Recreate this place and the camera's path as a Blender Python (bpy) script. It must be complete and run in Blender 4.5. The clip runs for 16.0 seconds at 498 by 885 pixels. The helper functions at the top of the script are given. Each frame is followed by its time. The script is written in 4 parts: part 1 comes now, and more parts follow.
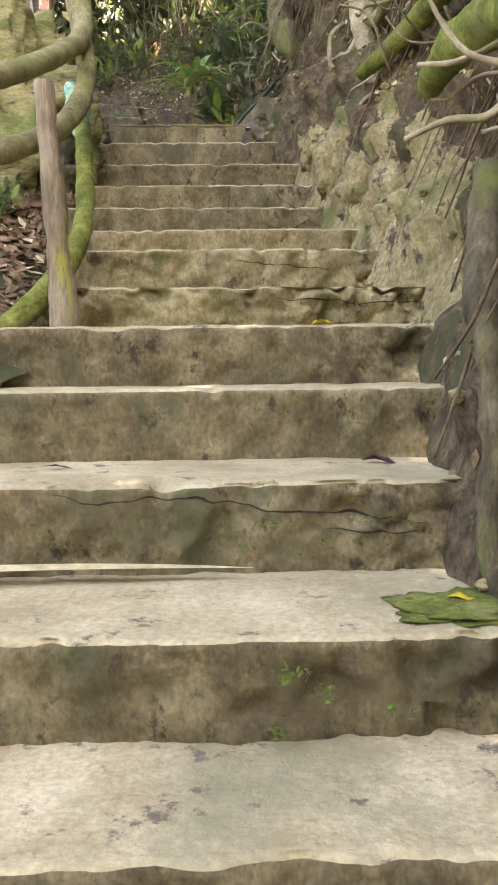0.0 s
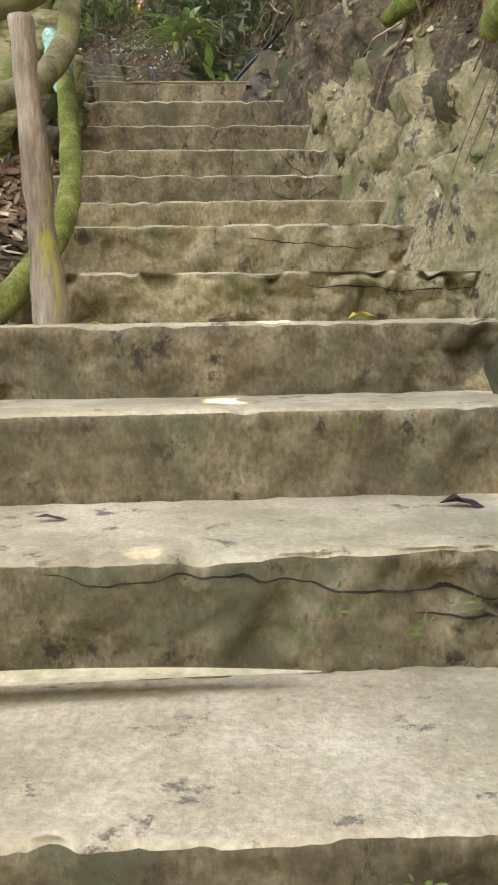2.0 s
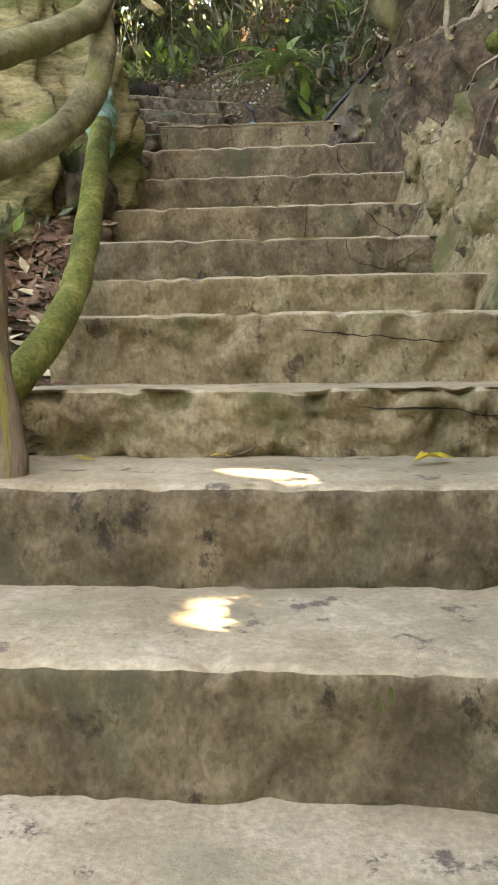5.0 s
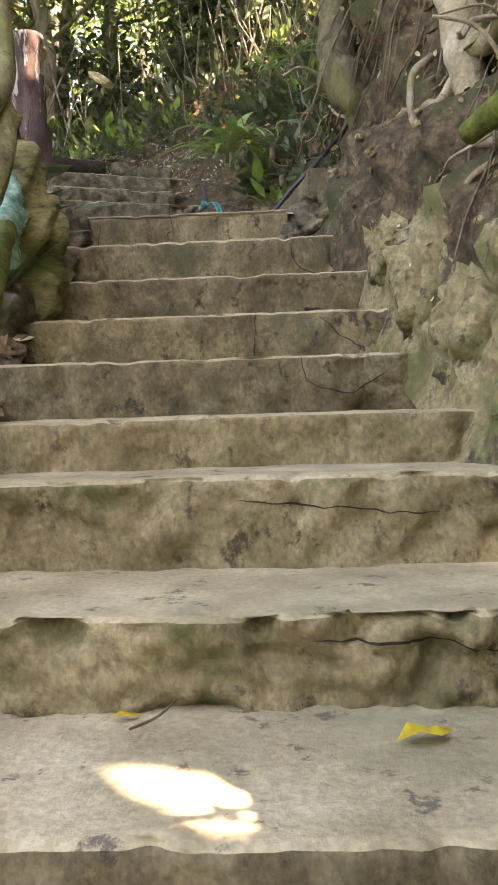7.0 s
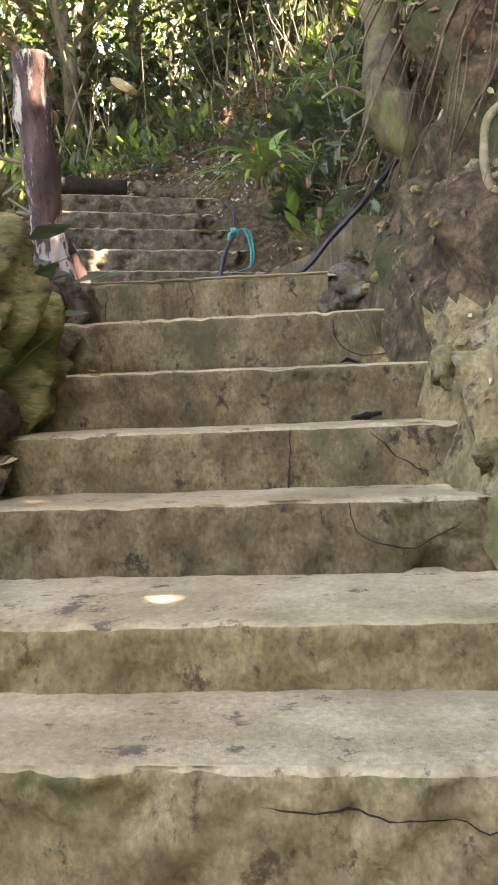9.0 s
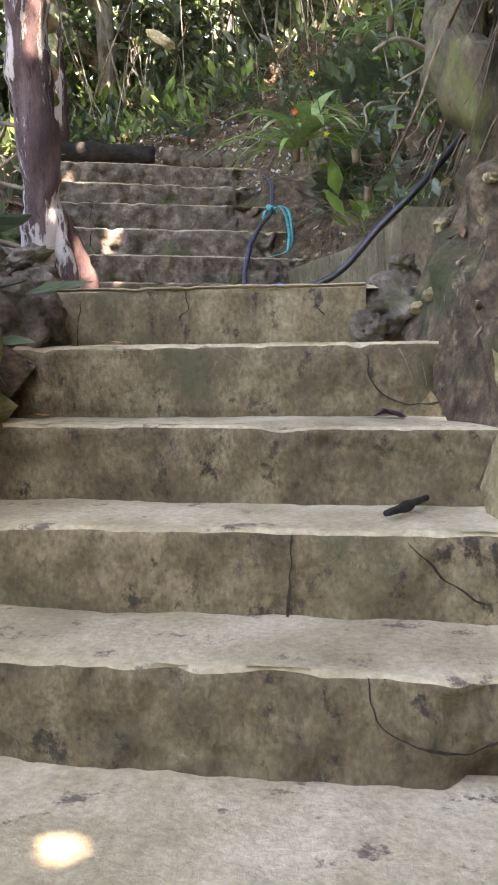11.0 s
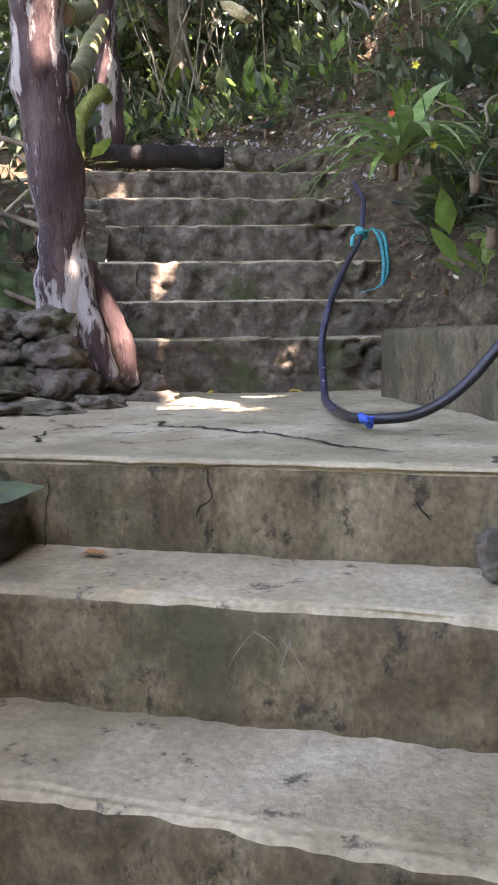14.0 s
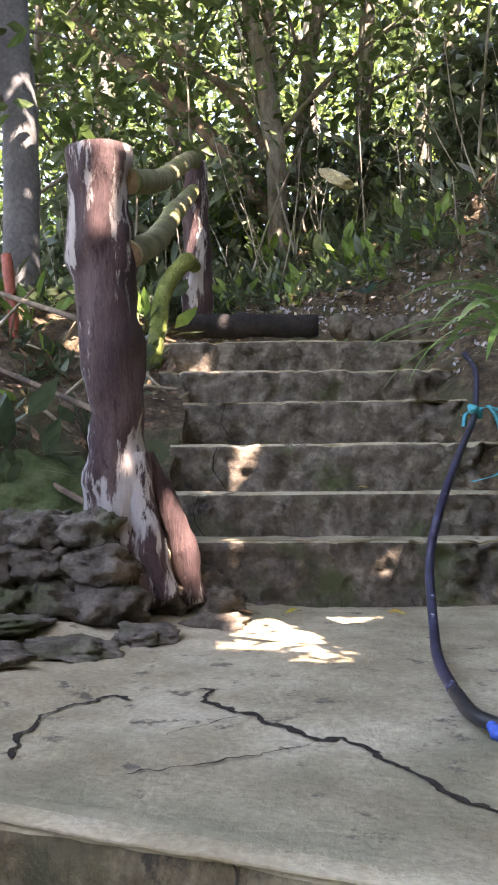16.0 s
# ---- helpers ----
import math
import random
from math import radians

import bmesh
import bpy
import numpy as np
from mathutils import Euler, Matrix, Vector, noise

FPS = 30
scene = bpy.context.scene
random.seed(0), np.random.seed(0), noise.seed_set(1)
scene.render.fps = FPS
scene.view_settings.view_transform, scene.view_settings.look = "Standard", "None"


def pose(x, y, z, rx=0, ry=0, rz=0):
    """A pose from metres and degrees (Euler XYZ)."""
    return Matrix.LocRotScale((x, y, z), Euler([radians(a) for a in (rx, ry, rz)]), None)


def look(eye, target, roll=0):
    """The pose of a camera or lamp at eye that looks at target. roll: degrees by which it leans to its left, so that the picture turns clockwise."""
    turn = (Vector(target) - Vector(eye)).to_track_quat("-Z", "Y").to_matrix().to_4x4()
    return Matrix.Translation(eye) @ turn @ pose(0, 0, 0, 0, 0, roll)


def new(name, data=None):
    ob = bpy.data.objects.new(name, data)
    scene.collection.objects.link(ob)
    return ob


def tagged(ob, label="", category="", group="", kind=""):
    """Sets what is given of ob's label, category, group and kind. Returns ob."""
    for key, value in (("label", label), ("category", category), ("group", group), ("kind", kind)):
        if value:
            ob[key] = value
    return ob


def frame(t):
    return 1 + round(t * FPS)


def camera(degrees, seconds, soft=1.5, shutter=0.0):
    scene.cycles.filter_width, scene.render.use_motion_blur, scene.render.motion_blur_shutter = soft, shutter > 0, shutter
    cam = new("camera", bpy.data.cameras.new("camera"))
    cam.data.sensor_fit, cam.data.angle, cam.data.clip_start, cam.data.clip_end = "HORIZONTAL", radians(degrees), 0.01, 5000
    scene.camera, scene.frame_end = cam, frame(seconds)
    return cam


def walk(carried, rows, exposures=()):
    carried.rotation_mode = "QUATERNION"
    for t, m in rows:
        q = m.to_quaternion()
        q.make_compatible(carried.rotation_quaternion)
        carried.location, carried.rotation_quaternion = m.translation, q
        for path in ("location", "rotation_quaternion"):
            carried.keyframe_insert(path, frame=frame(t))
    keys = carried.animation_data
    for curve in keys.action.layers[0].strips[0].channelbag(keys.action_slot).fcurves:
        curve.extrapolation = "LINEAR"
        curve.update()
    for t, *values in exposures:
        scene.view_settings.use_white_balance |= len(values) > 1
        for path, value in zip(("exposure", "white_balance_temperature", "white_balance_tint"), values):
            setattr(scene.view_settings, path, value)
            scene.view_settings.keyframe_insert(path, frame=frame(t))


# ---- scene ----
cam = camera(32.25, 16.0, soft=2.0)
# seconds, x, y, z, yaw, pitch, roll
ROWS = [
    (0, 0.000, 1.545, 0.667, -1.81, -4.60, 0.66),
    (0.5, -0.088, 1.625, 0.678, 2.17, -5.88, 1.91),
    (1, -0.141, 1.737, 0.681, -0.98, -9.49, 1.61),
    (1.5, -0.153, 1.852, 0.702, -3.99, -8.13, 0.91),
    (2, -0.131, 2.127, 0.780, -3.22, -6.63, 0.90),
    (2.5, -0.082, 2.164, 0.902, -2.51, -5.24, 0.98),
    (3, -0.039, 2.274, 0.894, -0.66, -3.69, 1.29),
    (3.2, 0.000, 2.383, 0.877, -0.05, -4.14, 0.85),
    (5.3, 0.152, 2.971, 1.103, 5.60, -5.06, 0.79),
    (5.5, 0.141, 3.037, 1.118, 5.74, -4.33, 0.83),
    (6, 0.130, 3.248, 1.260, 5.47, -2.23, 1.27),
    (6.5, 0.145, 3.315, 1.348, 3.32, -2.06, 1.56),
    (7, 0.202, 3.531, 1.379, 3.11, -1.36, 1.76),
    (7.5, 0.226, 3.672, 1.566, 6.34, -1.55, 1.79),
    (8, 0.216, 3.816, 1.562, 7.47, -0.98, 1.66),
    (8.5, 0.195, 4.100, 1.703, 6.18, -1.71, 2.27),
    (8.7, 0.185, 4.141, 1.781, 5.32, -2.02, 2.28),
    (10.8, 0.281, 4.925, 2.038, 9.41, -3.61, -0.05),
    (11, 0.257, 5.032, 2.125, 9.12, -4.60, 0.46),
    (11.5, 0.234, 5.083, 2.285, 8.85, -5.04, 0.54),
    (12, 0.246, 5.255, 2.272, 10.26, -2.92, 0.47),
    (12.5, 0.285, 5.590, 2.328, 13.79, -3.31, 0.68),
    (13, 0.287, 5.742, 2.409, 14.75, -4.96, 1.20),
    (13.5, 0.215, 6.002, 2.425, 14.70, -5.90, 0.94),
    (14, 0.163, 6.115, 2.646, 15.58, -6.97, 0.73),
    (14.5, 0.143, 6.250, 2.667, 16.34, -1.93, 0.26),
    (15, 0.142, 6.500, 2.774, 18.50, 0.81, 0.54),
    (15.5, 0.135, 6.585, 2.843, 20.22, 3.30, 1.65),
    (16, 0.041, 6.770, 2.839, 22.60, 3.02, 0.31),
]
EXPOSURES = [(0.0, 4.15, 9900, 26.0), (3.0, 4.1, 9600, 26.0), (5.5, 3.85, 9400, 27.0), (6.5, 3.68, 9400, 27.0), (7.0, 3.95, 9300, 28.0), (8.6, 4.1, 9200, 28.0), (11.0, 4.2, 7900, 31.0), (13.0, 4.15, 7300, 34.0), (14.0, 3.95, 7300, 33.0), (16.0, 3.8, 7400, 31.0)]
walk(cam, [(t, pose(x, y, z, 90 + pitch, roll, yaw)) for t, x, y, z, yaw, pitch, roll in ROWS], EXPOSURES)

# ---- light ----
TO_SUN = Vector((0.42, -0.38, 0.82)).normalized()
world = bpy.data.worlds.new("sky")
scene.world = world
world.use_nodes = True
wn = world.node_tree
sky = wn.nodes.new("ShaderNodeTexSky")
sky.sky_type = "NISHITA"
sky.sun_disc = False
sky.sun_elevation = math.asin(TO_SUN.z)
sky.sun_rotation = math.atan2(TO_SUN.x, TO_SUN.y)
wn.links.new(sky.outputs["Color"], wn.nodes["Background"].inputs["Color"])
wn.nodes["Background"].inputs["Strength"].default_value = 0.15
sun = new("sun", bpy.data.lights.new("sun", "SUN"))
sun.data.energy, sun.data.angle, sun.data.color = 4.0, radians(0.35), (1.0, 0.96, 0.91)
sun.matrix_world = look((0, 0, 20), Vector((0, 0, 20)) - TO_SUN)


# ---- materials ----
def material(name, colours, scale=3.0, rough=0.85, bump=0.4, fine=40.0, tint=None, tint_scale=1.2, tint_at=(0.52, 0.66),
             translucent=0.0, stretch=(1, 1, 1), random_shift=0.0, bump_scale=None, specular=0.3, tint2=None, tint2_scale=5.0, tint2_at=(0.55, 0.68), grain=0.7):
    """A surface whose colour wanders through colours at two scales, with patches of tint and fine relief."""
    m = bpy.data.materials.new(name)
    m.use_nodes = True
    t = m.node_tree
    n, l = t.nodes, t.links
    bsdf = n["Principled BSDF"]
    bsdf.inputs["Roughness"].default_value = rough
    bsdf.inputs["Specular IOR Level"].default_value = specular
    co = n.new("ShaderNodeTexCoord")
    mp = n.new("ShaderNodeMapping")
    mp.inputs["Scale"].default_value = stretch
    if random_shift:
        one = n.new("ShaderNodeObjectInfo")
        away = n.new("ShaderNodeVectorMath")
        away.operation = "MULTIPLY_ADD"
        l.new(one.outputs["Random"], away.inputs[0])
        away.inputs[1].default_value = (37.0, 23.0, 11.0)
        l.new(co.outputs["Object"], away.inputs[2])
        l.new(away.outputs["Vector"], mp.inputs["Vector"])
    else:
        l.new(co.outputs["Object"], mp.inputs["Vector"])

    def tex(sc, detail=6.0, roughness=0.6):
        x = n.new("ShaderNodeTexNoise")
        x.inputs["Scale"].default_value = sc
        x.inputs["Detail"].default_value = detail
        x.inputs["Roughness"].default_value = roughness
        l.new(mp.outputs["Vector"], x.inputs["Vector"])
        return x.outputs["Fac"]

    def mixed(kind, fac, a, b):
        x = n.new("ShaderNodeMix")
        x.data_type, x.blend_type = "RGBA", kind
        for sock, v in ((x.inputs[0], fac), (x.inputs[6], a), (x.inputs[7], b)):
            if isinstance(v, (float, int)):
                sock.default_value = v
            elif isinstance(v, tuple):
                sock.default_value = (*v, 1)
            else:
                l.new(v, sock)
        return x.outputs[2]

    def ramp(fac, stops):
        r = n.new("ShaderNodeValToRGB")
        while len(r.color_ramp.elements) < len(stops):
            r.color_ramp.elements.new(0.5)
        for e, (at, c) in zip(r.color_ramp.elements, stops):
            e.position, e.color = at, (*c, 1)
        l.new(fac, r.inputs["Fac"])
        return r.outputs["Color"]

    k = len(colours)
    base = ramp(tex(scale), [(0.3 + 0.4 * i / max(1, k - 1), c) for i, c in enumerate(colours)])
    speck = ramp(tex(fine, 4.0), [(0.3, (0.55,) * 3), (0.7, (1.3,) * 3)])
    col = mixed("MULTIPLY", grain, base, speck)
    if tint:
        mask = ramp(tex(tint_scale, 8.0, 0.7), [(tint_at[0], (0, 0, 0)), (tint_at[1], (1, 1, 1))])
        col = mixed("MIX", mask, col, tint)
    if tint2:
        mask = ramp(tex(tint2_scale, 8.0, 0.75), [(tint2_at[0], (0, 0, 0)), (tint2_at[1], (1, 1, 1))])
        col = mixed("MIX", mask, col, tint2)
    if random_shift:
        info = n.new("ShaderNodeObjectInfo")
        hs = n.new("ShaderNodeHueSaturation")
        mr = n.new("ShaderNodeMapRange")
        mr.inputs["To Min"].default_value, mr.inputs["To Max"].default_value = 1 - random_shift, 1 + random_shift
        l.new(info.outputs["Random"], mr.inputs["Value"])
        l.new(mr.outputs["Result"], hs.inputs["Value"])
        l.new(col, hs.inputs["Color"])
        col = hs.outputs["Color"]
    l.new(col, bsdf.inputs["Base Color"])
    if bump:
        b = n.new("ShaderNodeBump")
        b.inputs["Strength"].default_value, b.inputs["Distance"].default_value = bump, 0.02
        l.new(tex(bump_scale or fine * 0.7, 8.0, 0.7), b.inputs["Height"])
        l.new(b.outputs["Normal"], bsdf.inputs["Normal"])
    if translucent:
        tr = n.new("ShaderNodeBsdfTranslucent")
        l.new(col, tr.inputs["Color"])
        mx = n.new("ShaderNodeMixShader")
        mx.inputs["Fac"].default_value = translucent
        l.new(bsdf.outputs["BSDF"], mx.inputs[1])
        l.new(tr.outputs["BSDF"], mx.inputs[2])
        l.new(mx.outputs["Shader"], n["Material Output"].inputs["Surface"])
    return m


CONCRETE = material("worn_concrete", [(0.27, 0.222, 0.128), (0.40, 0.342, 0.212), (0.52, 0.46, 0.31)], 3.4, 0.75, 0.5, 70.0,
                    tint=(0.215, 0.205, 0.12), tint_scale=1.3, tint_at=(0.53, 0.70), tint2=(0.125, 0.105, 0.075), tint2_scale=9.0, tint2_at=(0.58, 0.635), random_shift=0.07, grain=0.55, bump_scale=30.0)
# Moss and stains on a base darkened for the shade of upright faces.
RISER = material("stained_shaded_riser_concrete", [(0.08, 0.061, 0.032), (0.165, 0.13, 0.07), (0.27, 0.222, 0.128)], 7.0, 0.85, 1.0, 80.0,
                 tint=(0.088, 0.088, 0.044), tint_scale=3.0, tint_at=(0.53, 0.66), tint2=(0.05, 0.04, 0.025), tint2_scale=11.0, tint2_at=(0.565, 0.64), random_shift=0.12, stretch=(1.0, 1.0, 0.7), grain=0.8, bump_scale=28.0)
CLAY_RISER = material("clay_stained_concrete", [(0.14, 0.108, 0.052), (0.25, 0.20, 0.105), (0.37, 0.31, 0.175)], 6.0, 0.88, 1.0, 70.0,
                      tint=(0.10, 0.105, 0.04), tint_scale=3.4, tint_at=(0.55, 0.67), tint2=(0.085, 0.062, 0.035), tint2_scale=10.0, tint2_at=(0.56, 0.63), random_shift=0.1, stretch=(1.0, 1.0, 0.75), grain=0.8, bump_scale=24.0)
# Flat dark ribbons draw the cracks; no groove is cut.
CRACK = material("dark_crack_line", [(0.02, 0.017, 0.012), (0.045, 0.036, 0.024)], 20.0, 0.95, 0.6, 60.0)
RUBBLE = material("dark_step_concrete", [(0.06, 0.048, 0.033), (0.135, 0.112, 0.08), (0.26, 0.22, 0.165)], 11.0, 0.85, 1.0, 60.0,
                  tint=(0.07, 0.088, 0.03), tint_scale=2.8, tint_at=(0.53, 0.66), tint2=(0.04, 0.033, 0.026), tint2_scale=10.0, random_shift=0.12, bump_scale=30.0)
LIMESTONE = material("yellow_limestone", [(0.13, 0.10, 0.05), (0.30, 0.245, 0.125), (0.50, 0.44, 0.28)], 6.0, 0.9, 1.0, 45.0,
                     tint=(0.115, 0.125, 0.045), tint_scale=2.6, tint_at=(0.51, 0.63), tint2=(0.075, 0.055, 0.033), tint2_scale=6.0, tint2_at=(0.52, 0.60), bump_scale=22.0, grain=0.9)
MOSSY_STONE = material("mossy_limestone", [(0.13, 0.125, 0.05), (0.28, 0.255, 0.115), (0.46, 0.41, 0.22)], 4.0, 0.92, 1.0, 40.0, stretch=(1.0, 1.0, 2.6),
                       tint=(0.11, 0.15, 0.04), tint_scale=1.8, tint_at=(0.5, 0.62), tint2=(0.08, 0.075, 0.035), tint2_scale=5.0, tint2_at=(0.55, 0.62), bump_scale=18.0, grain=0.9)
TREE_MOSS = material("mossy_brown_bark", [(0.05, 0.042, 0.026), (0.11, 0.092, 0.055), (0.21, 0.18, 0.10)], 7.0, 0.9, 1.0, 45.0, stretch=(2.0, 2.0, 0.8),
                     tint=(0.12, 0.14, 0.035), tint_scale=3.0, tint_at=(0.5, 0.64), bump_scale=25.0)
STALK = material("dry_grey_stalk", [(0.15, 0.13, 0.09), (0.30, 0.27, 0.20), (0.46, 0.43, 0.35)], 8.0, 0.8, 0.3, 40.0)
GREY_DRY = material("grey_dry_leaf", [(0.16, 0.145, 0.13), (0.30, 0.28, 0.26), (0.46, 0.44, 0.42)], 9.0, 0.5, 0.2, 40.0, specular=0.5)
# Canopy leaf in a brighter tone; the backlit glow is put into the colour.
GLOW_LEAF = material("far_backlit_tone_leaf", [(0.10, 0.16, 0.03), (0.20, 0.28, 0.06), (0.34, 0.40, 0.12)], 0.6, 0.5, 0.0, 5.0, translucent=0.5)
SOIL = material("forest_soil", [(0.03, 0.021, 0.012), (0.085, 0.06, 0.034), (0.19, 0.145, 0.085)], 14.0, 0.95, 1.0, 55.0,
                tint=(0.05, 0.062, 0.022), tint_scale=1.8, tint_at=(0.5, 0.64), tint2=(0.20, 0.165, 0.11), tint2_scale=9.0, tint2_at=(0.6, 0.68), bump_scale=24.0, grain=0.9)
POST_WOOD = material("weathered_post_wood", [(0.035, 0.021, 0.020), (0.075, 0.044, 0.039), (0.15, 0.105, 0.09)], 2.6, 0.78, 1.0, 55.0,
                     stretch=(4.0, 4.0, 0.8), tint=(0.40, 0.36, 0.31), tint_scale=2.0, tint_at=(0.53, 0.565), tint2=(0.04, 0.02, 0.018), tint2_scale=3.5, tint2_at=(0.55, 0.6), bump_scale=14.0)
GREY_WOOD = material("grey_post_wood", [(0.10, 0.07, 0.045), (0.27, 0.21, 0.14), (0.42, 0.36, 0.26)], 4.0, 0.8, 0.8, 40.0, stretch=(3, 3, 0.5),
                     tint=(0.30, 0.29, 0.05), tint_scale=2.5, tint_at=(0.58, 0.66))
VINE_BARK = material("olive_vine_bark", [(0.11, 0.10, 0.048), (0.22, 0.205, 0.10), (0.33, 0.305, 0.165)], 8.0, 0.75, 0.8, 70.0,
                     tint=(0.16, 0.185, 0.045), tint_scale=3.0, tint_at=(0.5, 0.66), tint2=(0.09, 0.08, 0.045), tint2_scale=9.0, tint2_at=(0.58, 0.66), grain=0.8)
MOSSY = material("mossy_vine_bark", [(0.075, 0.095, 0.02), (0.155, 0.19, 0.038), (0.29, 0.31, 0.09)], 9.0, 0.95, 1.0, 80.0,
                 tint=(0.20, 0.18, 0.085), tint_scale=6.0, tint_at=(0.56, 0.68), bump_scale=45.0, grain=0.9)
DARK_MOSS = material("dark_moss", [(0.03, 0.04, 0.015), (0.06, 0.085, 0.025), (0.11, 0.12, 0.05)], 6.0, 0.95, 0.9, 50.0)
TEAL = material("teal_paint_flakes", [(0.07, 0.22, 0.14), (0.18, 0.40, 0.29), (0.55, 0.66, 0.56)], 22.0, 0.7, 0.5, 60.0)
ROOT = material("pale_root_bark", [(0.15, 0.11, 0.06), (0.30, 0.25, 0.16), (0.48, 0.43, 0.32)], 6.0, 0.8, 0.6, 50.0, tint=(0.13, 0.14, 0.05), tint_scale=4.0)
DARK_ROOT = material("brown_root_bark", [(0.06, 0.04, 0.025), (0.14, 0.10, 0.06), (0.24, 0.19, 0.12)], 7.0, 0.85, 0.6, 50.0)
TRUNK = material("forest_trunk_bark", [(0.07, 0.06, 0.045), (0.16, 0.14, 0.10), (0.30, 0.28, 0.22)], 5.0, 0.85, 0.8, 30.0, stretch=(2, 2, 0.7),
                 tint=(0.12, 0.14, 0.04), tint_scale=2.0)
RUBBER = material("black_rubber_hose", [(0.012, 0.012, 0.013), (0.022, 0.022, 0.025)], 5.0, 0.42, 0.1, 40.0, specular=0.5)
WORN_HOSE = material("blue_black_hose", [(0.012, 0.012, 0.022), (0.024, 0.022, 0.048), (0.045, 0.042, 0.085)], 18.0, 0.45, 0.2, 60.0, tint=(0.45, 0.45, 0.55), tint_scale=30.0, tint_at=(0.63, 0.68), specular=0.5)
CYAN = material("cyan_plastic_strip", [(0.03, 0.34, 0.38), (0.07, 0.52, 0.56)], 20.0, 0.5, 0.2, 60.0, translucent=0.2)
BLUE = material("blue_plastic_strip", [(0.02, 0.06, 0.30), (0.05, 0.14, 0.5)], 20.0, 0.5, 0.2, 60.0)
LEAF = material("green_leaf", [(0.042, 0.064, 0.032), (0.078, 0.112, 0.054), (0.145, 0.178, 0.098)], 2.5, 0.38, 0.0, 12.0, translucent=0.3, specular=0.5)
BRIGHT_LEAF = material("sunny_green_leaf", [(0.09, 0.17, 0.03), (0.17, 0.28, 0.06), (0.30, 0.38, 0.12)], 2.0, 0.5, 0.0, 12.0, translucent=0.4)
CANOPY_LEAF = material("canopy_leaf", [(0.035, 0.06, 0.018), (0.07, 0.11, 0.03), (0.14, 0.175, 0.06)], 1.0, 0.5, 0.0, 8.0, translucent=0.45)
PALE_LEAF = material("glossy_blade_leaf", [(0.10, 0.20, 0.04), (0.20, 0.32, 0.09), (0.33, 0.42, 0.18)], 6.0, 0.35, 0.1, 30.0, translucent=0.3, specular=0.5)
BLUE_LEAF = material("blue_green_leaf", [(0.06, 0.13, 0.10), (0.12, 0.22, 0.18)], 6.0, 0.45, 0.0, 30.0, translucent=0.2)
LITTER = material("dry_leaf", [(0.07, 0.038, 0.02), (0.17, 0.10, 0.055), (0.36, 0.26, 0.16)], 9.0, 0.8, 0.2, 30.0, translucent=0.1)
PALE_DRY = material("pale_dry_blade", [(0.42, 0.36, 0.20), (0.58, 0.52, 0.32)], 9.0, 0.6, 0.2, 40.0)
YELLOW = material("yellow_fallen_leaf", [(0.50, 0.36, 0.03), (0.68, 0.55, 0.06)], 15.0, 0.5, 0.2, 50.0, translucent=0.2)
PURPLE = material("dark_purple_leaf", [(0.035, 0.015, 0.025), (0.07, 0.03, 0.045)], 15.0, 0.6, 0.2, 50.0)
ORANGE_LEAF = material("orange_fallen_leaf", [(0.40, 0.17, 0.05), (0.55, 0.3, 0.12)], 15.0, 0.6, 0.2, 50.0)
CHAR = material("black_stick_bark", [(0.01, 0.009, 0.008), (0.03, 0.025, 0.02)], 15.0, 0.8, 0.6, 60.0)
CUT_WOOD = material("orange_cut_wood", [(0.11, 0.068, 0.03), (0.20, 0.13, 0.06)], 20.0, 0.7, 0.3, 60.0)
RUST = material("red_rusty_paint", [(0.20, 0.05, 0.025), (0.30, 0.085, 0.045)], 20.0, 0.6, 0.3, 60.0)
GREY_TRUNK = material("smooth_grey_bark", [(0.07, 0.07, 0.066), (0.13, 0.13, 0.12)], 4.0, 0.8, 0.4, 40.0)
FLOWER = material("yellow_flower_petal", [(0.7, 0.55, 0.03), (0.8, 0.7, 0.1)], 15.0, 0.5, 0.0, 50.0, translucent=0.2)
RED = material("red_flower_petal", [(0.55, 0.05, 0.02), (0.7, 0.12, 0.04)], 15.0, 0.5, 0.0, 50.0)


# ---- shaping ----
def nz(x, y, z, s=1.0, seed=0.0):
    return noise.noise(Vector((x * s + seed * 7.3, y * s - seed * 3.1, z * s + seed * 5.7)))


def mesh_ob(name, verts, faces, mats, parent=None, smooth=True, indices=None):
    me = bpy.data.meshes.new(name)
    me.from_pydata([tuple(v) for v in verts], [], faces)
    for m in mats if isinstance(mats, (list, tuple)) else [mats]:
        me.materials.append(m)
    if smooth:
        me.polygons.foreach_set("use_smooth", [True] * len(me.polygons))
    if indices is not None:
        me.polygons.foreach_set("material_index", indices)
    me.update()
    ob = new(name, me)
    ob.parent = parent
    return ob


def spline(points, per=8):
    pts = [Vector(p) for p in points]
    ext = [2 * pts[0] - pts[1], *pts, 2 * pts[-1] - pts[-2]]
    out = []
    for i in range(1, len(ext) - 2):
        a, b, c, d = ext[i - 1:i + 3]
        for k in range(per):
            t = k / per
            out.append(0.5 * (2 * b + (c - a) * t + (2 * a - 5 * b + 4 * c - d) * t * t + (3 * b - a - 3 * c + d) * t ** 3))
    return out + [pts[-1]]


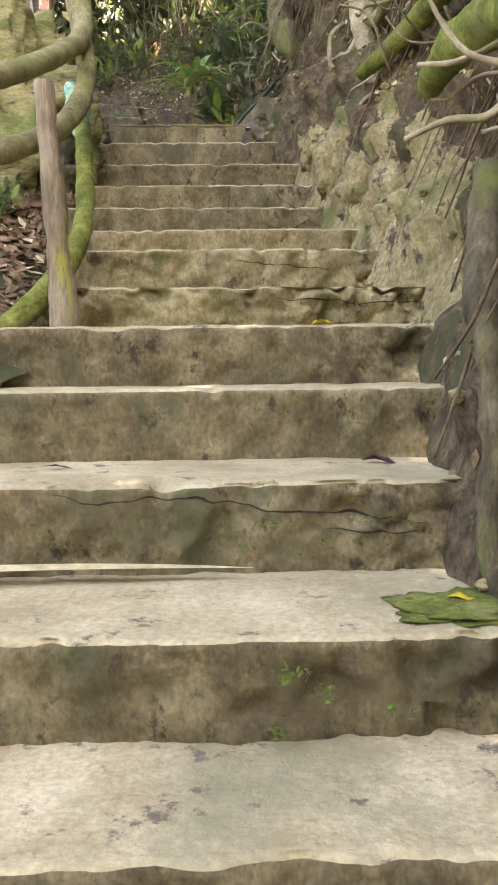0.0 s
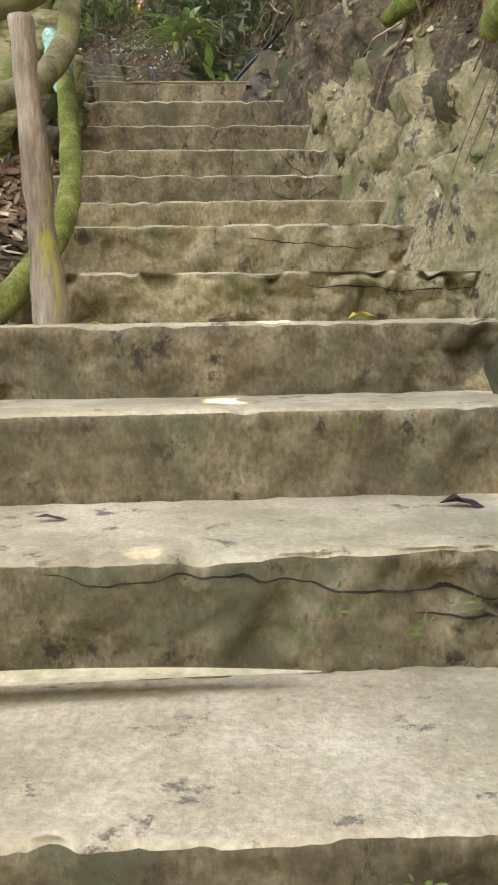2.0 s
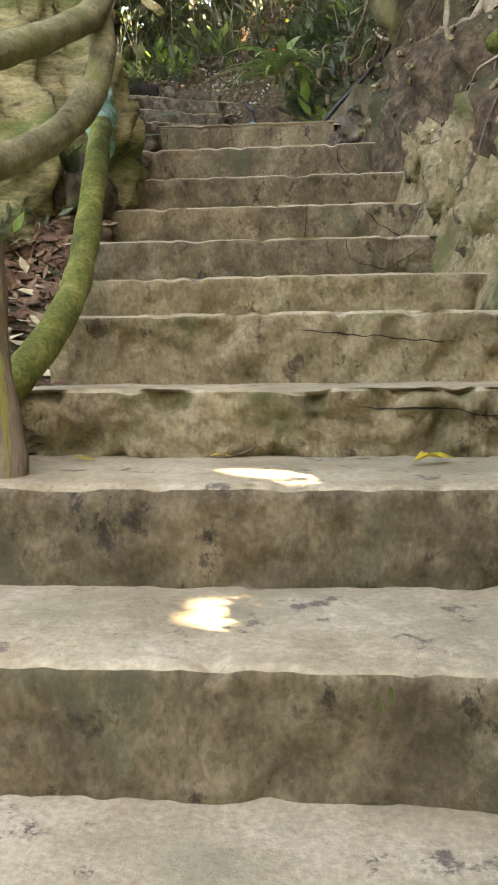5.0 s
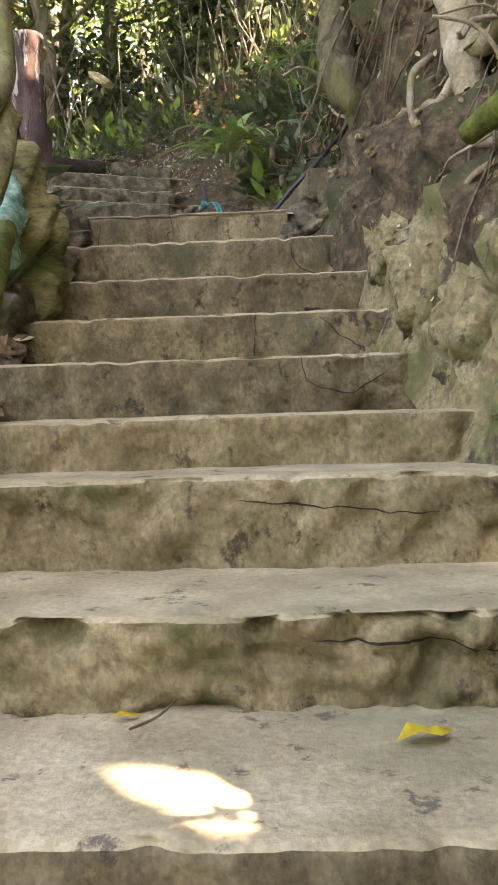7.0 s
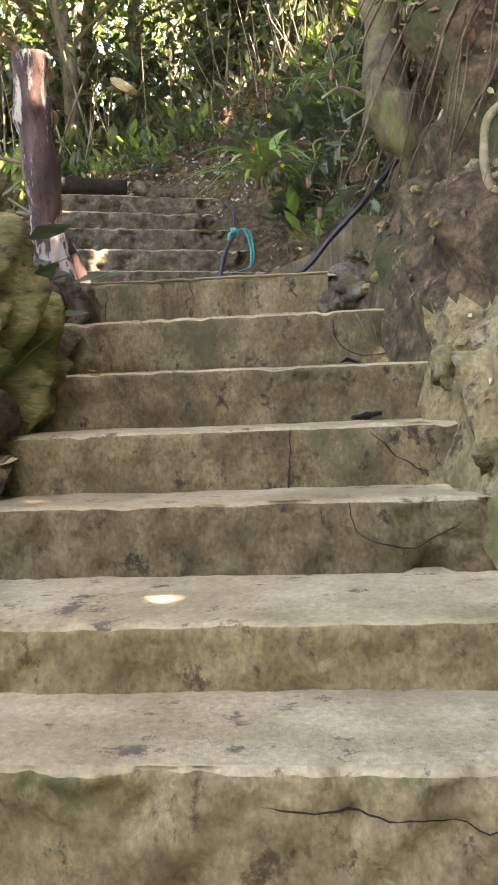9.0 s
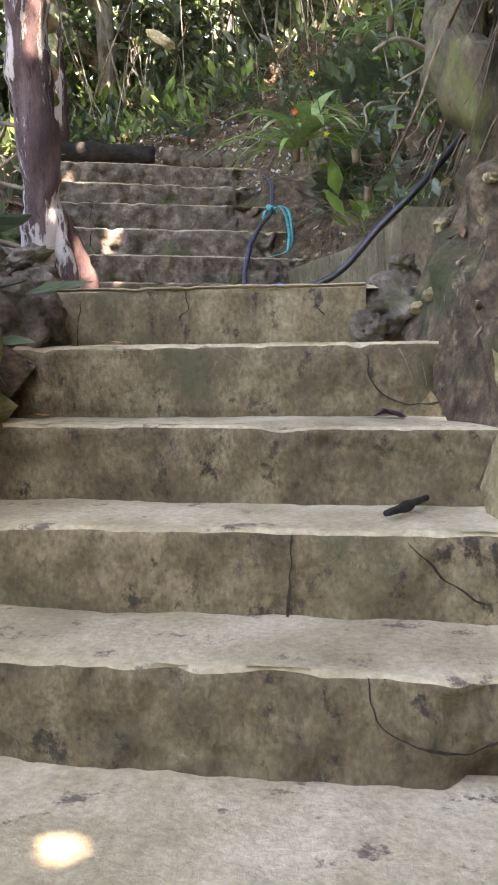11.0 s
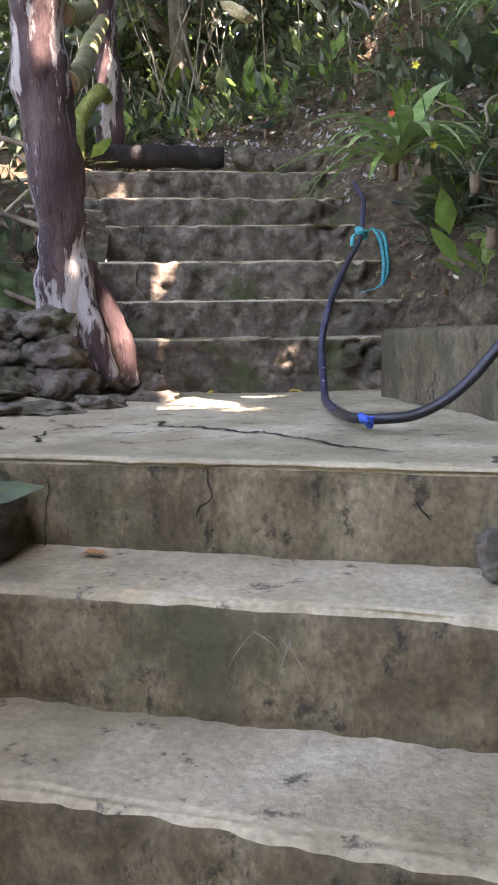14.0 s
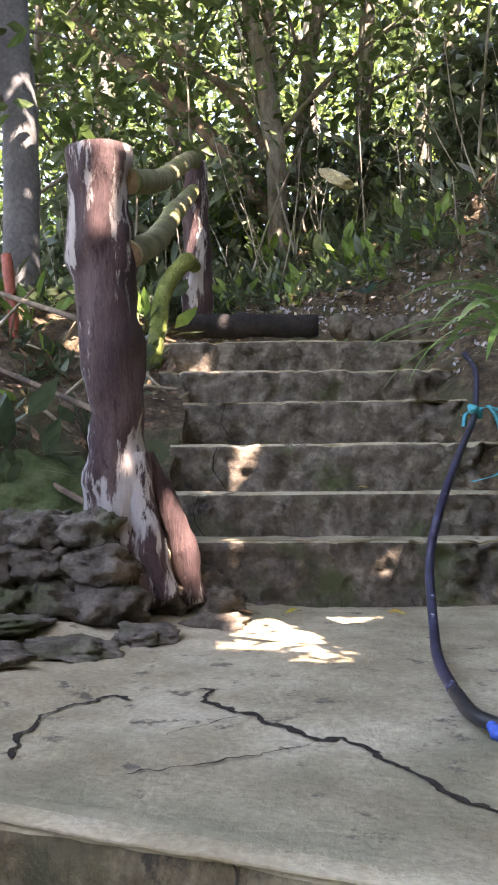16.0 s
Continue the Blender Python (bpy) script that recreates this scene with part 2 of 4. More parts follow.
def tube_data(points, radii, sides=10, rough=0.12, per=8, seed=1.0, freq=9.0):
    line = spline(points, per)
    count = len(line)
    verts, faces = [], []
    side = None
    for i, p in enumerate(line):
        d = (line[min(i + 1, count - 1)] - line[max(i - 1, 0)]).normalized()
        if side is None:
            side = d.orthogonal().normalized()
        side = (side - d * side.dot(d)).normalized()
        up = d.cross(side)
        f = i / (count - 1) * (len(radii) - 1)
        k = min(int(f), len(radii) - 2)
        r = radii[k] + (radii[k + 1] - radii[k]) * (f - k)
        for j in range(sides):
            a = 2 * math.pi * j / sides
            v = side * math.cos(a) + up * math.sin(a)
            q = p + v * r
            verts.append(q + v * r * rough * (nz(q.x, q.y, q.z, freq, seed) + 0.6 * nz(q.x, q.y, q.z, freq * 3, seed)))
    for i in range(count - 1):
        for j in range(sides):
            a, b = i * sides + j, i * sides + (j + 1) % sides
            faces.append((a, b, b + sides, a + sides))
    faces.append(tuple(reversed(range(sides))))
    faces.append(tuple(range((count - 1) * sides, count * sides)))
    return verts, faces


def tube(name, points, radii, mat, parent=None, **kw):
    v, f = tube_data(points, radii, **kw)
    ob = mesh_ob(name, v, f, mat, parent)
    for face in ob.data.polygons[-2:]:
        face.use_smooth = False
    return ob


def tubes(name, many, mat, parent=None, **kw):
    verts, faces = [], []
    for points, radii in many:
        v, f = tube_data(points, radii, **kw)
        k = len(verts)
        verts += v
        faces += [tuple(i + k for i in q) for q in f]
    return mesh_ob(name, verts, faces, mat, parent)


def boulder(name, centre, size, mat, seed, cuts=4, rough=0.25, parent=None, freq=1.6):
    bm = bmesh.new()
    bmesh.ops.create_icosphere(bm, subdivisions=cuts, radius=1.0)
    for v in bm.verts:
        n = v.co.normalized()
        k = 1 + rough * (nz(n.x, n.y, n.z, freq, seed) + 0.5 * nz(n.x, n.y, n.z, freq * 3, seed) + 0.25 * nz(n.x, n.y, n.z, freq * 7, seed))
        w = Vector([math.copysign(abs(c) ** 0.9, c) for c in n]) * k
        v.co = Vector((w.x * size[0], w.y * size[1], w.z * size[2]))
    me = bpy.data.meshes.new(name)
    bm.to_mesh(me)
    bm.free()
    me.materials.append(mat)
    me.polygons.foreach_set("use_smooth", [True] * len(me.polygons))
    ob = new(name, me)
    ob.location = centre
    ob.parent = parent
    return ob


def blade(base, way, length, width, droop, verts, faces, segs=5, fold=0.15, pointed=True):
    """A strap-like leaf from base that leaves along way and droops."""
    way = Vector(way).normalized()
    side = way.cross(Vector((0, 0, 1)))
    side = side.normalized() if side.length > 0.01 else Vector((1, 0, 0))
    k, p, d = len(verts), Vector(base), way.copy()
    for i in range(segs + 1):
        t = i / segs
        w = width * (0.45 + 1.1 * t - 1.5 * t * t) if pointed else width * math.sin(math.pi * (0.1 + 0.9 * t)) * 0.6
        w = max(w, 0.0006)
        up = side.cross(d).normalized()
        verts += [p - side * w + up * fold * w, p, p + side * w + up * fold * w]
        d = (d + Vector((0, 0, -droop / segs))).normalized()
        p = p + d * length / segs
    for i in range(segs):
        a = k + 3 * i
        faces += [(a, a + 1, a + 4, a + 3), (a + 1, a + 2, a + 5, a + 4)]


def leaf(base, way, normal, length, width, verts, faces, curl=0.15):
    """A pointed oval leaf of eight triangles."""
    d = Vector(way).normalized()
    n = Vector(normal)
    s = d.cross(n)
    s = s.normalized() if s.length > 0.01 else d.orthogonal().normalized()
    n = s.cross(d)
    p, k = Vector(base), len(verts)
    w = width * 0.5
    verts += [p, p + d * length * 0.35 + s * w + n * curl * w, p + d * length * 0.38, p + d * length * 0.35 - s * w + n * curl * w,
              p + d * length * 0.72 + s * w * 0.7 - n * curl * w, p + d * length * 0.72, p + d * length * 0.72 - s * w * 0.7 - n * curl * w, p + d * length - n * curl * length * 0.4]
    faces += [(k, k + 1, k + 2), (k, k + 2, k + 3), (k + 1, k + 4, k + 5, k + 2), (k + 2, k + 5, k + 6, k + 3), (k + 4, k + 7, k + 5), (k + 5, k + 7, k + 6)]


def small_leaf(base, way, normal, length, width, verts, faces):
    """A folded four-sided leaf for what stays far off."""
    d = Vector(way).normalized()
    s = d.cross(Vector(normal))
    s = s.normalized() if s.length > 0.01 else d.orthogonal().normalized()
    n = s.cross(d)
    p, k, w = Vector(base), len(verts), width * 0.5
    verts += [p, p + d * length * 0.42 + s * w + n * 0.25 * w, p + d * length - n * 0.12 * length, p + d * length * 0.42 - s * w + n * 0.25 * w]
    faces += [(k, k + 1, k + 2), (k, k + 2, k + 3)]


rng = random.Random(7)


def unit(flat=1.0):
    while True:
        v = Vector((rng.uniform(-1, 1), rng.uniform(-1, 1), rng.uniform(-1, 1)))
        if 0.05 < v.length < 1:
            v.normalize()
            v.z *= flat
            return v.normalized()


# ---- the stairs: lip line y and top z of each step, and its ends ----
STEPS = [
    (0.90, -0.83, -1.1, 0.8), (1.40, -0.64, -1.1, 0.8), (1.84, -0.44, -1.1, 0.8), (2.28, -0.235, -1.1, 0.75),
    (2.724, -0.035, -1.05, 0.66), (3.113, 0.172, -1.05, 0.56), (3.632, 0.400, -1.0, 0.60), (4.163, 0.623, -0.9, 0.72),
    (4.613, 0.840, -0.66, 0.80), (5.100, 1.020, -0.64, 0.92), (5.606, 1.247, -0.62, 0.82), (5.993, 1.401, -0.70, 0.74),
    (6.486, 1.604, -0.80, 0.66), (6.804, 1.797, -0.84, 0.60), (7.133, 1.998, -0.82, 0.54), (7.419, 2.209, -0.74, 0.44),
]
TURN = math.atan(0.388)
UPPER = [(10.206, 2.643, -1.62, -0.20), (10.403, 2.819, -1.60, -0.22), (10.786, 3.034, -1.68, -0.30), (11.187, 3.260, -1.80, -0.50),
         (11.506, 3.450, -2.05, -0.55), (11.817, 3.650, -2.20, -0.70)]
LOCAL = {2: [[(-0.42, -0.02), (-0.3, -0.045), (-0.15, -0.03), (0.0, -0.045), (0.14, -0.075), (0.3, -0.08), (0.5, -0.105)], [(0.25, -0.12), (0.5, -0.13)]],
         5: [[(0.22, -0.05), (0.42, -0.055), (0.6, -0.07), (0.9, -0.05)]],
         6: [[(0.05, -0.06), (0.3, -0.08), (0.55, -0.10)]],
         9: [[(0.3, -0.02), (0.38, -0.1), (0.46, -0.15)], [(0.06, 0.0), (0.05, -0.2)]],
         8: [[(0.22, 0.0), (0.26, -0.10), (0.40, -0.13), (0.52, -0.06)]],
         11: [[(0.2, -0.03), (0.22, -0.12), (0.3, -0.17), (0.42, -0.17)]]}


def step_mesh(name, x0, x1, rise, depth, seed, mat, parent, rough=1.0, lines=(), worn=0.35, broken=9.0):
    prof = [(depth + 0.05, 0.004)] + [(depth * (1 - i / 12), 0.004 * (1 - i / 12)) for i in range(12)]
    prof += [(0.028, 0.0), (0.014, -0.003), (0.005, -0.009), (0.0, -0.02)]
    down = max(8, int(rise / 0.012))
    prof += [(0.012 * i / down, -0.02 - (rise + 0.03) * i / down) for i in range(1, down + 1)]
    nx = int((x1 - x0) / 0.0125)

    def surface(x, y, z):
        wave = 0.014 * rough * nz(x, seed, 0, 1.2, seed) + 0.004 * rough * nz(x, 0, seed, 7.0, seed)
        drop = 0.006 * rough * nz(x, 3, 0, 1.3, seed)
        gone = min(1.0, max(0.0, (x - broken) / 0.08))
        chip = (max(0.0, nz(x, 9, 0, 13.0, seed) - 0.2) * 0.05 + 0.006 * abs(nz(x, 4, 0, 31.0, seed))) * (0.8 * rough + 0.3 * worn + 0.6 * gone)
        if z < -0.001:
            s = 0.010 * nz(x, 0, z, 11.0, seed) + 0.009 * nz(x, 0, z, 26.0, seed) + 0.012 * nz(x, 0, z, 4.0, seed)
            pit = max(0.0, nz(x, 2, z, 9.0, seed) + 0.4 * nz(x, 2, z, 21.0, seed) - 0.08)
            cell = noise.voronoi(Vector((x * 9.0, seed, z * 14.0)))[0]
            s += (0.075 * pit + 0.05 * max(0.0, 0.22 - (cell[1] - cell[0]))) * (worn + gone)
            near = max(0.0, 1 + z / 0.05)
            return x, y + wave + rough * s + chip * near, z + drop - chip * 0.5 * near
        front = max(0.0, 1 - y / 0.10)
        return x, y + (wave + chip) * front, z + (drop - chip * 0.5) * front + 0.005 * rough * nz(x, y, 0, 6.0, seed) + 0.0025 * nz(x, y, 0, 25.0, seed)

    verts, faces, idx = [], [], []
    m = len(prof)
    for i in range(nx + 1):
        x = x0 + (x1 - x0) * i / nx
        verts += [surface(x, y, z) for y, z in prof]
    for i in range(nx):
        for j in range(m - 1):
            a = i * m + j
            faces.append((a, a + 1, a + m + 1, a + m))
            # Risers get mat, darker than treads: part of their shade is in the colour.
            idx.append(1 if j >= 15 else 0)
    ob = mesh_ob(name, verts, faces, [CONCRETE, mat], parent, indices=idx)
    for k, line in enumerate(lines):
        pts = [p for p in spline([(a, 0, b) for a, b in line], 14)]
        v, f = [], []
        for i, p in enumerate(pts):
            t = i / (len(pts) - 1)
            x, z = p.x + 0.008 * nz(p.x, k, p.z, 30.0, seed), min(-0.004, p.z + 0.010 * nz(p.x, k + 3, p.z, 22.0, seed))
            d = (pts[min(i + 1, len(pts) - 1)] - pts[max(i - 1, 0)]).normalized()
            w = (0.0012 + 0.0035 * abs(nz(x, k, z, 16.0, seed + 1))) * min(1.0, 8 * min(t, 1 - t) + 0.15)
            for sgn in (-1, 1):
                q = surface(x - d.z * w * sgn, 0.0, min(-0.002, z + d.x * w * sgn))
                v.append((q[0], q[1] - 0.003, q[2]))
        for i in range(len(pts) - 1):
            f.append((2 * i, 2 * i + 1, 2 * i + 3, 2 * i + 2))
        mesh_ob("crack", v, f, CRACK, ob)
    return ob


WORN = {5: 0.6, 6: 0.7, 9: 1.5, 10: 0.8, 12: 0.5}
BROKEN = {5: 0.3, 6: 0.25, 8: 0.45, 9: 0.3, 10: 0.6, 12: 0.35}
stairs = tagged(new("stairs"), "worn cracked concrete garden stairs climbing through a forest", "stairs", kind="structure")
for i, (y, z, xl, xr) in enumerate(STEPS):
    nxt = STEPS[i + 1][0] if i + 1 < len(STEPS) else 7.722
    rise = z - STEPS[i - 1][1] if i else 0.2
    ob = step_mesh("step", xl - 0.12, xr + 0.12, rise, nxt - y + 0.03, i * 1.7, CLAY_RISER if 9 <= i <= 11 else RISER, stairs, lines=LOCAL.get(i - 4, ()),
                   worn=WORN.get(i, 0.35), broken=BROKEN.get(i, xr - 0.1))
    ob.location = (0, y, z)
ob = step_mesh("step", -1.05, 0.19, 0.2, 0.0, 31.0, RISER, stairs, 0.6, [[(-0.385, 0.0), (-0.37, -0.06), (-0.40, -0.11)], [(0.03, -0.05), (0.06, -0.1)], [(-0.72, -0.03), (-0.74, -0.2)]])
ob.location = (0, 7.722, 2.397)

upper = tagged(new("upper_stairs"), "dark rubble and concrete steps above a cracked landing", "stairs", kind="structure")
upper.rotation_euler = (0, 0, TURN)
for i, (y, z, xl, xr) in enumerate(UPPER):
    D = y * math.cos(TURN)
    nxt = UPPER[i + 1][0] if i + 1 < len(UPPER) else 12.13
    u0 = xl * math.cos(TURN) + (y + 0.388 * xl) * math.sin(TURN)
    u1 = xr * math.cos(TURN) + (y + 0.388 * xr) * math.sin(TURN)
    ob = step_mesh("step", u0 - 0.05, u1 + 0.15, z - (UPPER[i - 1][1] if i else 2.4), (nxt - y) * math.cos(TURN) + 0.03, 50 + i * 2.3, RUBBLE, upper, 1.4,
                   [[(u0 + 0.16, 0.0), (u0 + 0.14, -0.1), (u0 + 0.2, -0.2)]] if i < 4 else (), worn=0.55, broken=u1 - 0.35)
    ob.location = (0, D, z)


# ---- landing ----
CRACKS = [[(-0.86, 7.92), (-0.96, 8.12), (-0.97, 8.27), (-0.95, 8.39), (-0.885, 8.37)],
          [(-0.80, 8.51), (-0.76, 8.49), (-0.745, 8.40), (-0.695, 8.38), (-0.556, 8.28), (-0.425, 8.21), (-0.377, 8.22), (-0.257, 8.11), (-0.109, 7.99), (0.05, 7.93)]]
FINE = [[(-0.42, 8.20), (-0.58, 8.0), (-0.66, 7.92)], [(-0.70, 8.12), (-0.66, 8.22), (-0.62, 8.3)]]
verts, faces = [], []
LX, LY = 120, 140


def landing_z(x, y):
    inner = min(1.0, max(0.0, (y - 7.76) / 0.4))
    z = 2.402 + inner * (0.008 * nz(x, y, 0, 5.0, 3) + 0.012 * nz(x, y, 0, 1.6, 5)) + 0.003 * nz(x, y, 0, 20.0, 4)
    z -= 0.018 * max(0.0, 1 - (y - 7.742) / 0.035)
    if x < -1.0:
        z += 0.03 * max(0, nz(x, y, 0, 5.0, 9)) + 0.06 * max(0, -1.0 - x) ** 1.5
    return z


for i in range(LX + 1):
    for j in range(LY + 1):
        x, y = -1.95 + 2.35 * i / LX, 7.742 + 2.74 * j / LY
        verts.append((x, y, landing_z(x, y)))
for i in range(LX):
    for j in range(LY):
        a = i * (LY + 1) + j
        faces.append((a, a + LY + 1, a + LY + 2, a + 1))
landing = tagged(mesh_ob("floor_landing", verts, faces, CONCRETE), "grey concrete landing with long dark cracks", "landing", kind="structure")
for k, (line, wide) in enumerate([(a, 1.0) for a in CRACKS] + [(a, 0.3) for a in FINE]):
    pts = spline([(a, b, 0) for a, b in line], 16)
    v, f = [], []
    for i, p in enumerate(pts):
        t = i / (len(pts) - 1)
        x, y = p.x + 0.016 * nz(p.x, p.y, k, 16.0) + 0.010 * nz(p.x, p.y, k, 50.0), p.y + 0.016 * nz(p.x, p.y, k + 5, 16.0) + 0.010 * nz(p.x, p.y, k + 5, 50.0)
        d = (pts[min(i + 1, len(pts) - 1)] - pts[max(i - 1, 0)]).normalized()
        w = wide * (0.002 + 0.012 * abs(nz(x, y, k, 9.0)) + 0.010 * abs(nz(x, y, k, 40.0))) * min(1.0, 8 * min(t, 1 - t) + 0.2)
        for sgn in (-1, 0, 1):
            xx, yy = x - d.y * w * sgn, y + d.x * w * sgn
            v.append((xx, yy, landing_z(xx, yy) + 0.003))
    for i in range(len(pts) - 1):
        f += [(3 * i + e, 3 * i + e + 1, 3 * i + e + 4, 3 * i + e + 3) for e in (0, 1)]
    mesh_ob("crack", v, f, CRACK, landing)


# ---- banks: a foot line, with the way out and the run per metre of height ----
def sweep(name, foot, mats, top, pick, seed, res=0.05, lump=1.0, up_rows=70, low=0.12):
    """A rough earth face that climbs outward from the foot line (x, y, z, outward degrees, run per metre)."""
    line, total = [], 0.0
    for a, b in zip(foot, foot[1:]):
        k = max(1, int(math.dist(a[:2], b[:2]) / res))
        line += [[a[q] + (b[q] - a[q]) * i / k for q in range(len(a))] for i in range(k)]
    line.append(list(foot[-1]))
    verts, faces, idx, place = [], [], [], []
    m = up_rows + 1
    for x, y, z, out, run, h_top in line:
        o = Vector((math.cos(radians(out)), math.sin(radians(out)), 0))
        for j in range(m):
            h = -low + (h_top * top + low) * (j / up_rows) ** 1.25
            p = Vector((x, y, z)) + o * (run * h) + Vector((0, 0, h))
            k = min(1.0, max(0.15, h / 0.25)) * lump
            s = 0.16 * nz(*p, 1.3, seed) + 0.12 * nz(*p, 3.5, seed) + 0.075 * nz(*p, 8.0, seed) + 0.035 * nz(*p, 17.0, seed)
            cell = noise.voronoi(p * 5.0)[0]
            s += 0.12 * (0.35 - cell[0])
            place.append(p)
            p = p - o * s * k + Vector((0, 0, 0.35 * s * k))
            verts.append(p)
    for i in range(len(line) - 1):
        for j in range(up_rows):
            a = i * m + j
            faces.append((a, a + m, a + m + 1, a + 1))
            idx.append(pick((place[a] + place[a + m + 1]) / 2, line[i][2]))
    ob = mesh_ob(name, verts, faces, mats, indices=idx)
    return ob, verts, m


RIGHT_FOOT = [(0.80, -1.0, -1.5, 0, 0.3, 1.0), (0.66, 1.5, -0.62, 0, 0.3, 1.0), (0.60, 2.5, -0.15, 0, 0.3, 1.0), (0.54, 3.10, 0.10, 0, 0.3, 1.0), (0.56, 3.63, 0.33, 0, 0.32, 1.0),
              (0.68, 4.16, 0.58, 0, 0.35, 1.0), (0.74, 4.61, 0.80, 0, 0.35, 1.0), (0.86, 5.10, 0.98, 0, 0.33, 1.0), (0.74, 5.60, 1.20, 0, 0.33, 1.0),
              (0.68, 6.0, 1.36, 0, 0.33, 1.0), (0.62, 6.48, 1.57, 0, 0.33, 1.0), (0.56, 6.8, 1.76, 0, 0.33, 1.0), (0.51, 7.13, 1.97, 0, 0.3, 1.0),
              (0.41, 7.42, 2.18, 5, 0.22, 1.0), (0.33, 7.72, 2.36, 8, 0.28, 1.0), (0.42, 8.1, 2.38, 15, 0.35, 1.0), (0.42, 8.6, 2.4, 20, 0.45, 1.0), (0.12, 9.3, 2.4, 25, 0.5, 1.0),
              (-0.10, 9.75, 2.45, 30, 0.55, 1.0), (-0.22, 10.1, 2.6, 30, 0.6, 1.0), (-0.36, 10.6, 2.95, 30, 0.7, 1.0), (-0.56, 10.95, 3.22, 32, 0.8, 1.0),
              (-0.70, 11.4, 3.5, 38, 0.95, 1.0), (-0.9, 11.85, 3.82, 50, 1.05, 0.95), (-1.4, 12.25, 3.92, 70, 1.2, 0.75), (-2.2, 12.5, 3.98, 85, 1.5, 0.5), (-3.4, 12.7, 4.0, 92, 2.0, 0.32),
              (-6.0, 12.8, 4.0, 95, 2.6, 0.22), (-10.0, 12.5, 3.9, 100, 3.0, 0.2)]


def rock_here(p, foot):
    h = p.z - foot
    y = p.y + 0.4 * nz(*p, 2.2, 2)
    return 1 if 4.75 < y < 7.0 and h + 0.4 * nz(*p, 2.0, 6) < (0.7 if y < 6.4 else 0.5) else 0


bank, BANK, BM = sweep("ground_bank_right", RIGHT_FOOT, [SOIL, LIMESTONE], 4.2, rock_here, 3.0, res=0.04, lump=1.0, up_rows=100)
tagged(bank, "steep earth and yellow limestone bank with hanging roots", "bank", kind="structure")

LEFT_FOOT = [(-1.02, -1.0, -1.5, 180, 1.6, 1.0), (-1.02, 1.5, -0.6, 180, 1.6, 1.0), (-1.0, 2.7, -0.05, 180, 1.6, 1.0), (-1.1, 3.6, 0.36, 180, 2.4, 0.6), (-0.98, 4.3, 0.60, 180, 3.0, 0.5),
             (-0.80, 4.6, 0.71, 180, 4.0, 0.4), (-0.76, 5.1, 0.85, 180, 4.5, 0.35), (-0.76, 5.6, 1.03, 180, 4.5, 0.35), (-0.82, 6.0, 1.23, 180, 4.0, 0.4),
             (-0.92, 6.48, 1.47, 180, 3.0, 0.25), (-0.85, 6.8, 1.76, 180, 2.0, 0.2), (-0.85, 7.13, 1.98, 180, 1.5, 0.2), (-0.80, 7.42, 2.18, 180, 1.5, 0.25), (-1.05, 7.76, 2.40, 180, 1.6, 0.55),
             (-1.75, 8.2, 2.38, 180, 2.0, 0.4), (-1.85, 8.8, 2.38, 180, 1.6, 0.5), (-1.62, 9.3, 2.5, 165, 1.3, 0.8), (-1.66, 9.75, 2.7, 150, 1.4, 0.9), (-1.75, 10.2, 3.05, 140, 1.8, 0.7),
             (-1.9, 10.6, 3.3, 135, 2.0, 0.6), (-2.2, 11.0, 3.62, 130, 2.4, 0.4), (-2.4, 11.5, 3.8, 120, 3.0, 0.25), (-2.6, 12.3, 3.9, 110, 4.0, 0.15)]
verge, VERGE, VM = sweep("ground_bank_left", LEFT_FOOT, [SOIL], 1.5, lambda p, f: 0, 8.0, lump=0.6, up_rows=40, low=0.03)
tagged(verge, "dark soil verge strewn with dry leaves beside the stairs", "bank", kind="structure")

# the ground that carries on to the horizon below and behind
verts, faces = [], []
N = 60
for i in range(N + 1):
    for j in range(N + 1):
        x = math.copysign(abs(2 * i / N - 1) ** 2.2, 2 * i / N - 1) * 400
        y = 12 + math.copysign(abs(2 * j / N - 1) ** 2.2, 2 * j / N - 1) * 400
        slope = max(-1.9, min(3.6, -1.5 + 0.45 * (y + 1.0)))
        verts.append((x, y, slope - 1.6 * max(0.0, min(1.0, (9.0 - abs(x)) / 4)) * max(0.0, min(1.0, (15.0 - y) / 2)) + 0.25 * nz(x, y, 0, 0.2, 2)))
for i in range(N):
    for j in range(N):
        a = i * (N + 1) + j
        faces.append((a, a + N + 1, a + N + 2, a + 1))
tagged(mesh_ob("ground", verts, faces, SOIL), "dark forest floor", "ground", kind="structure")

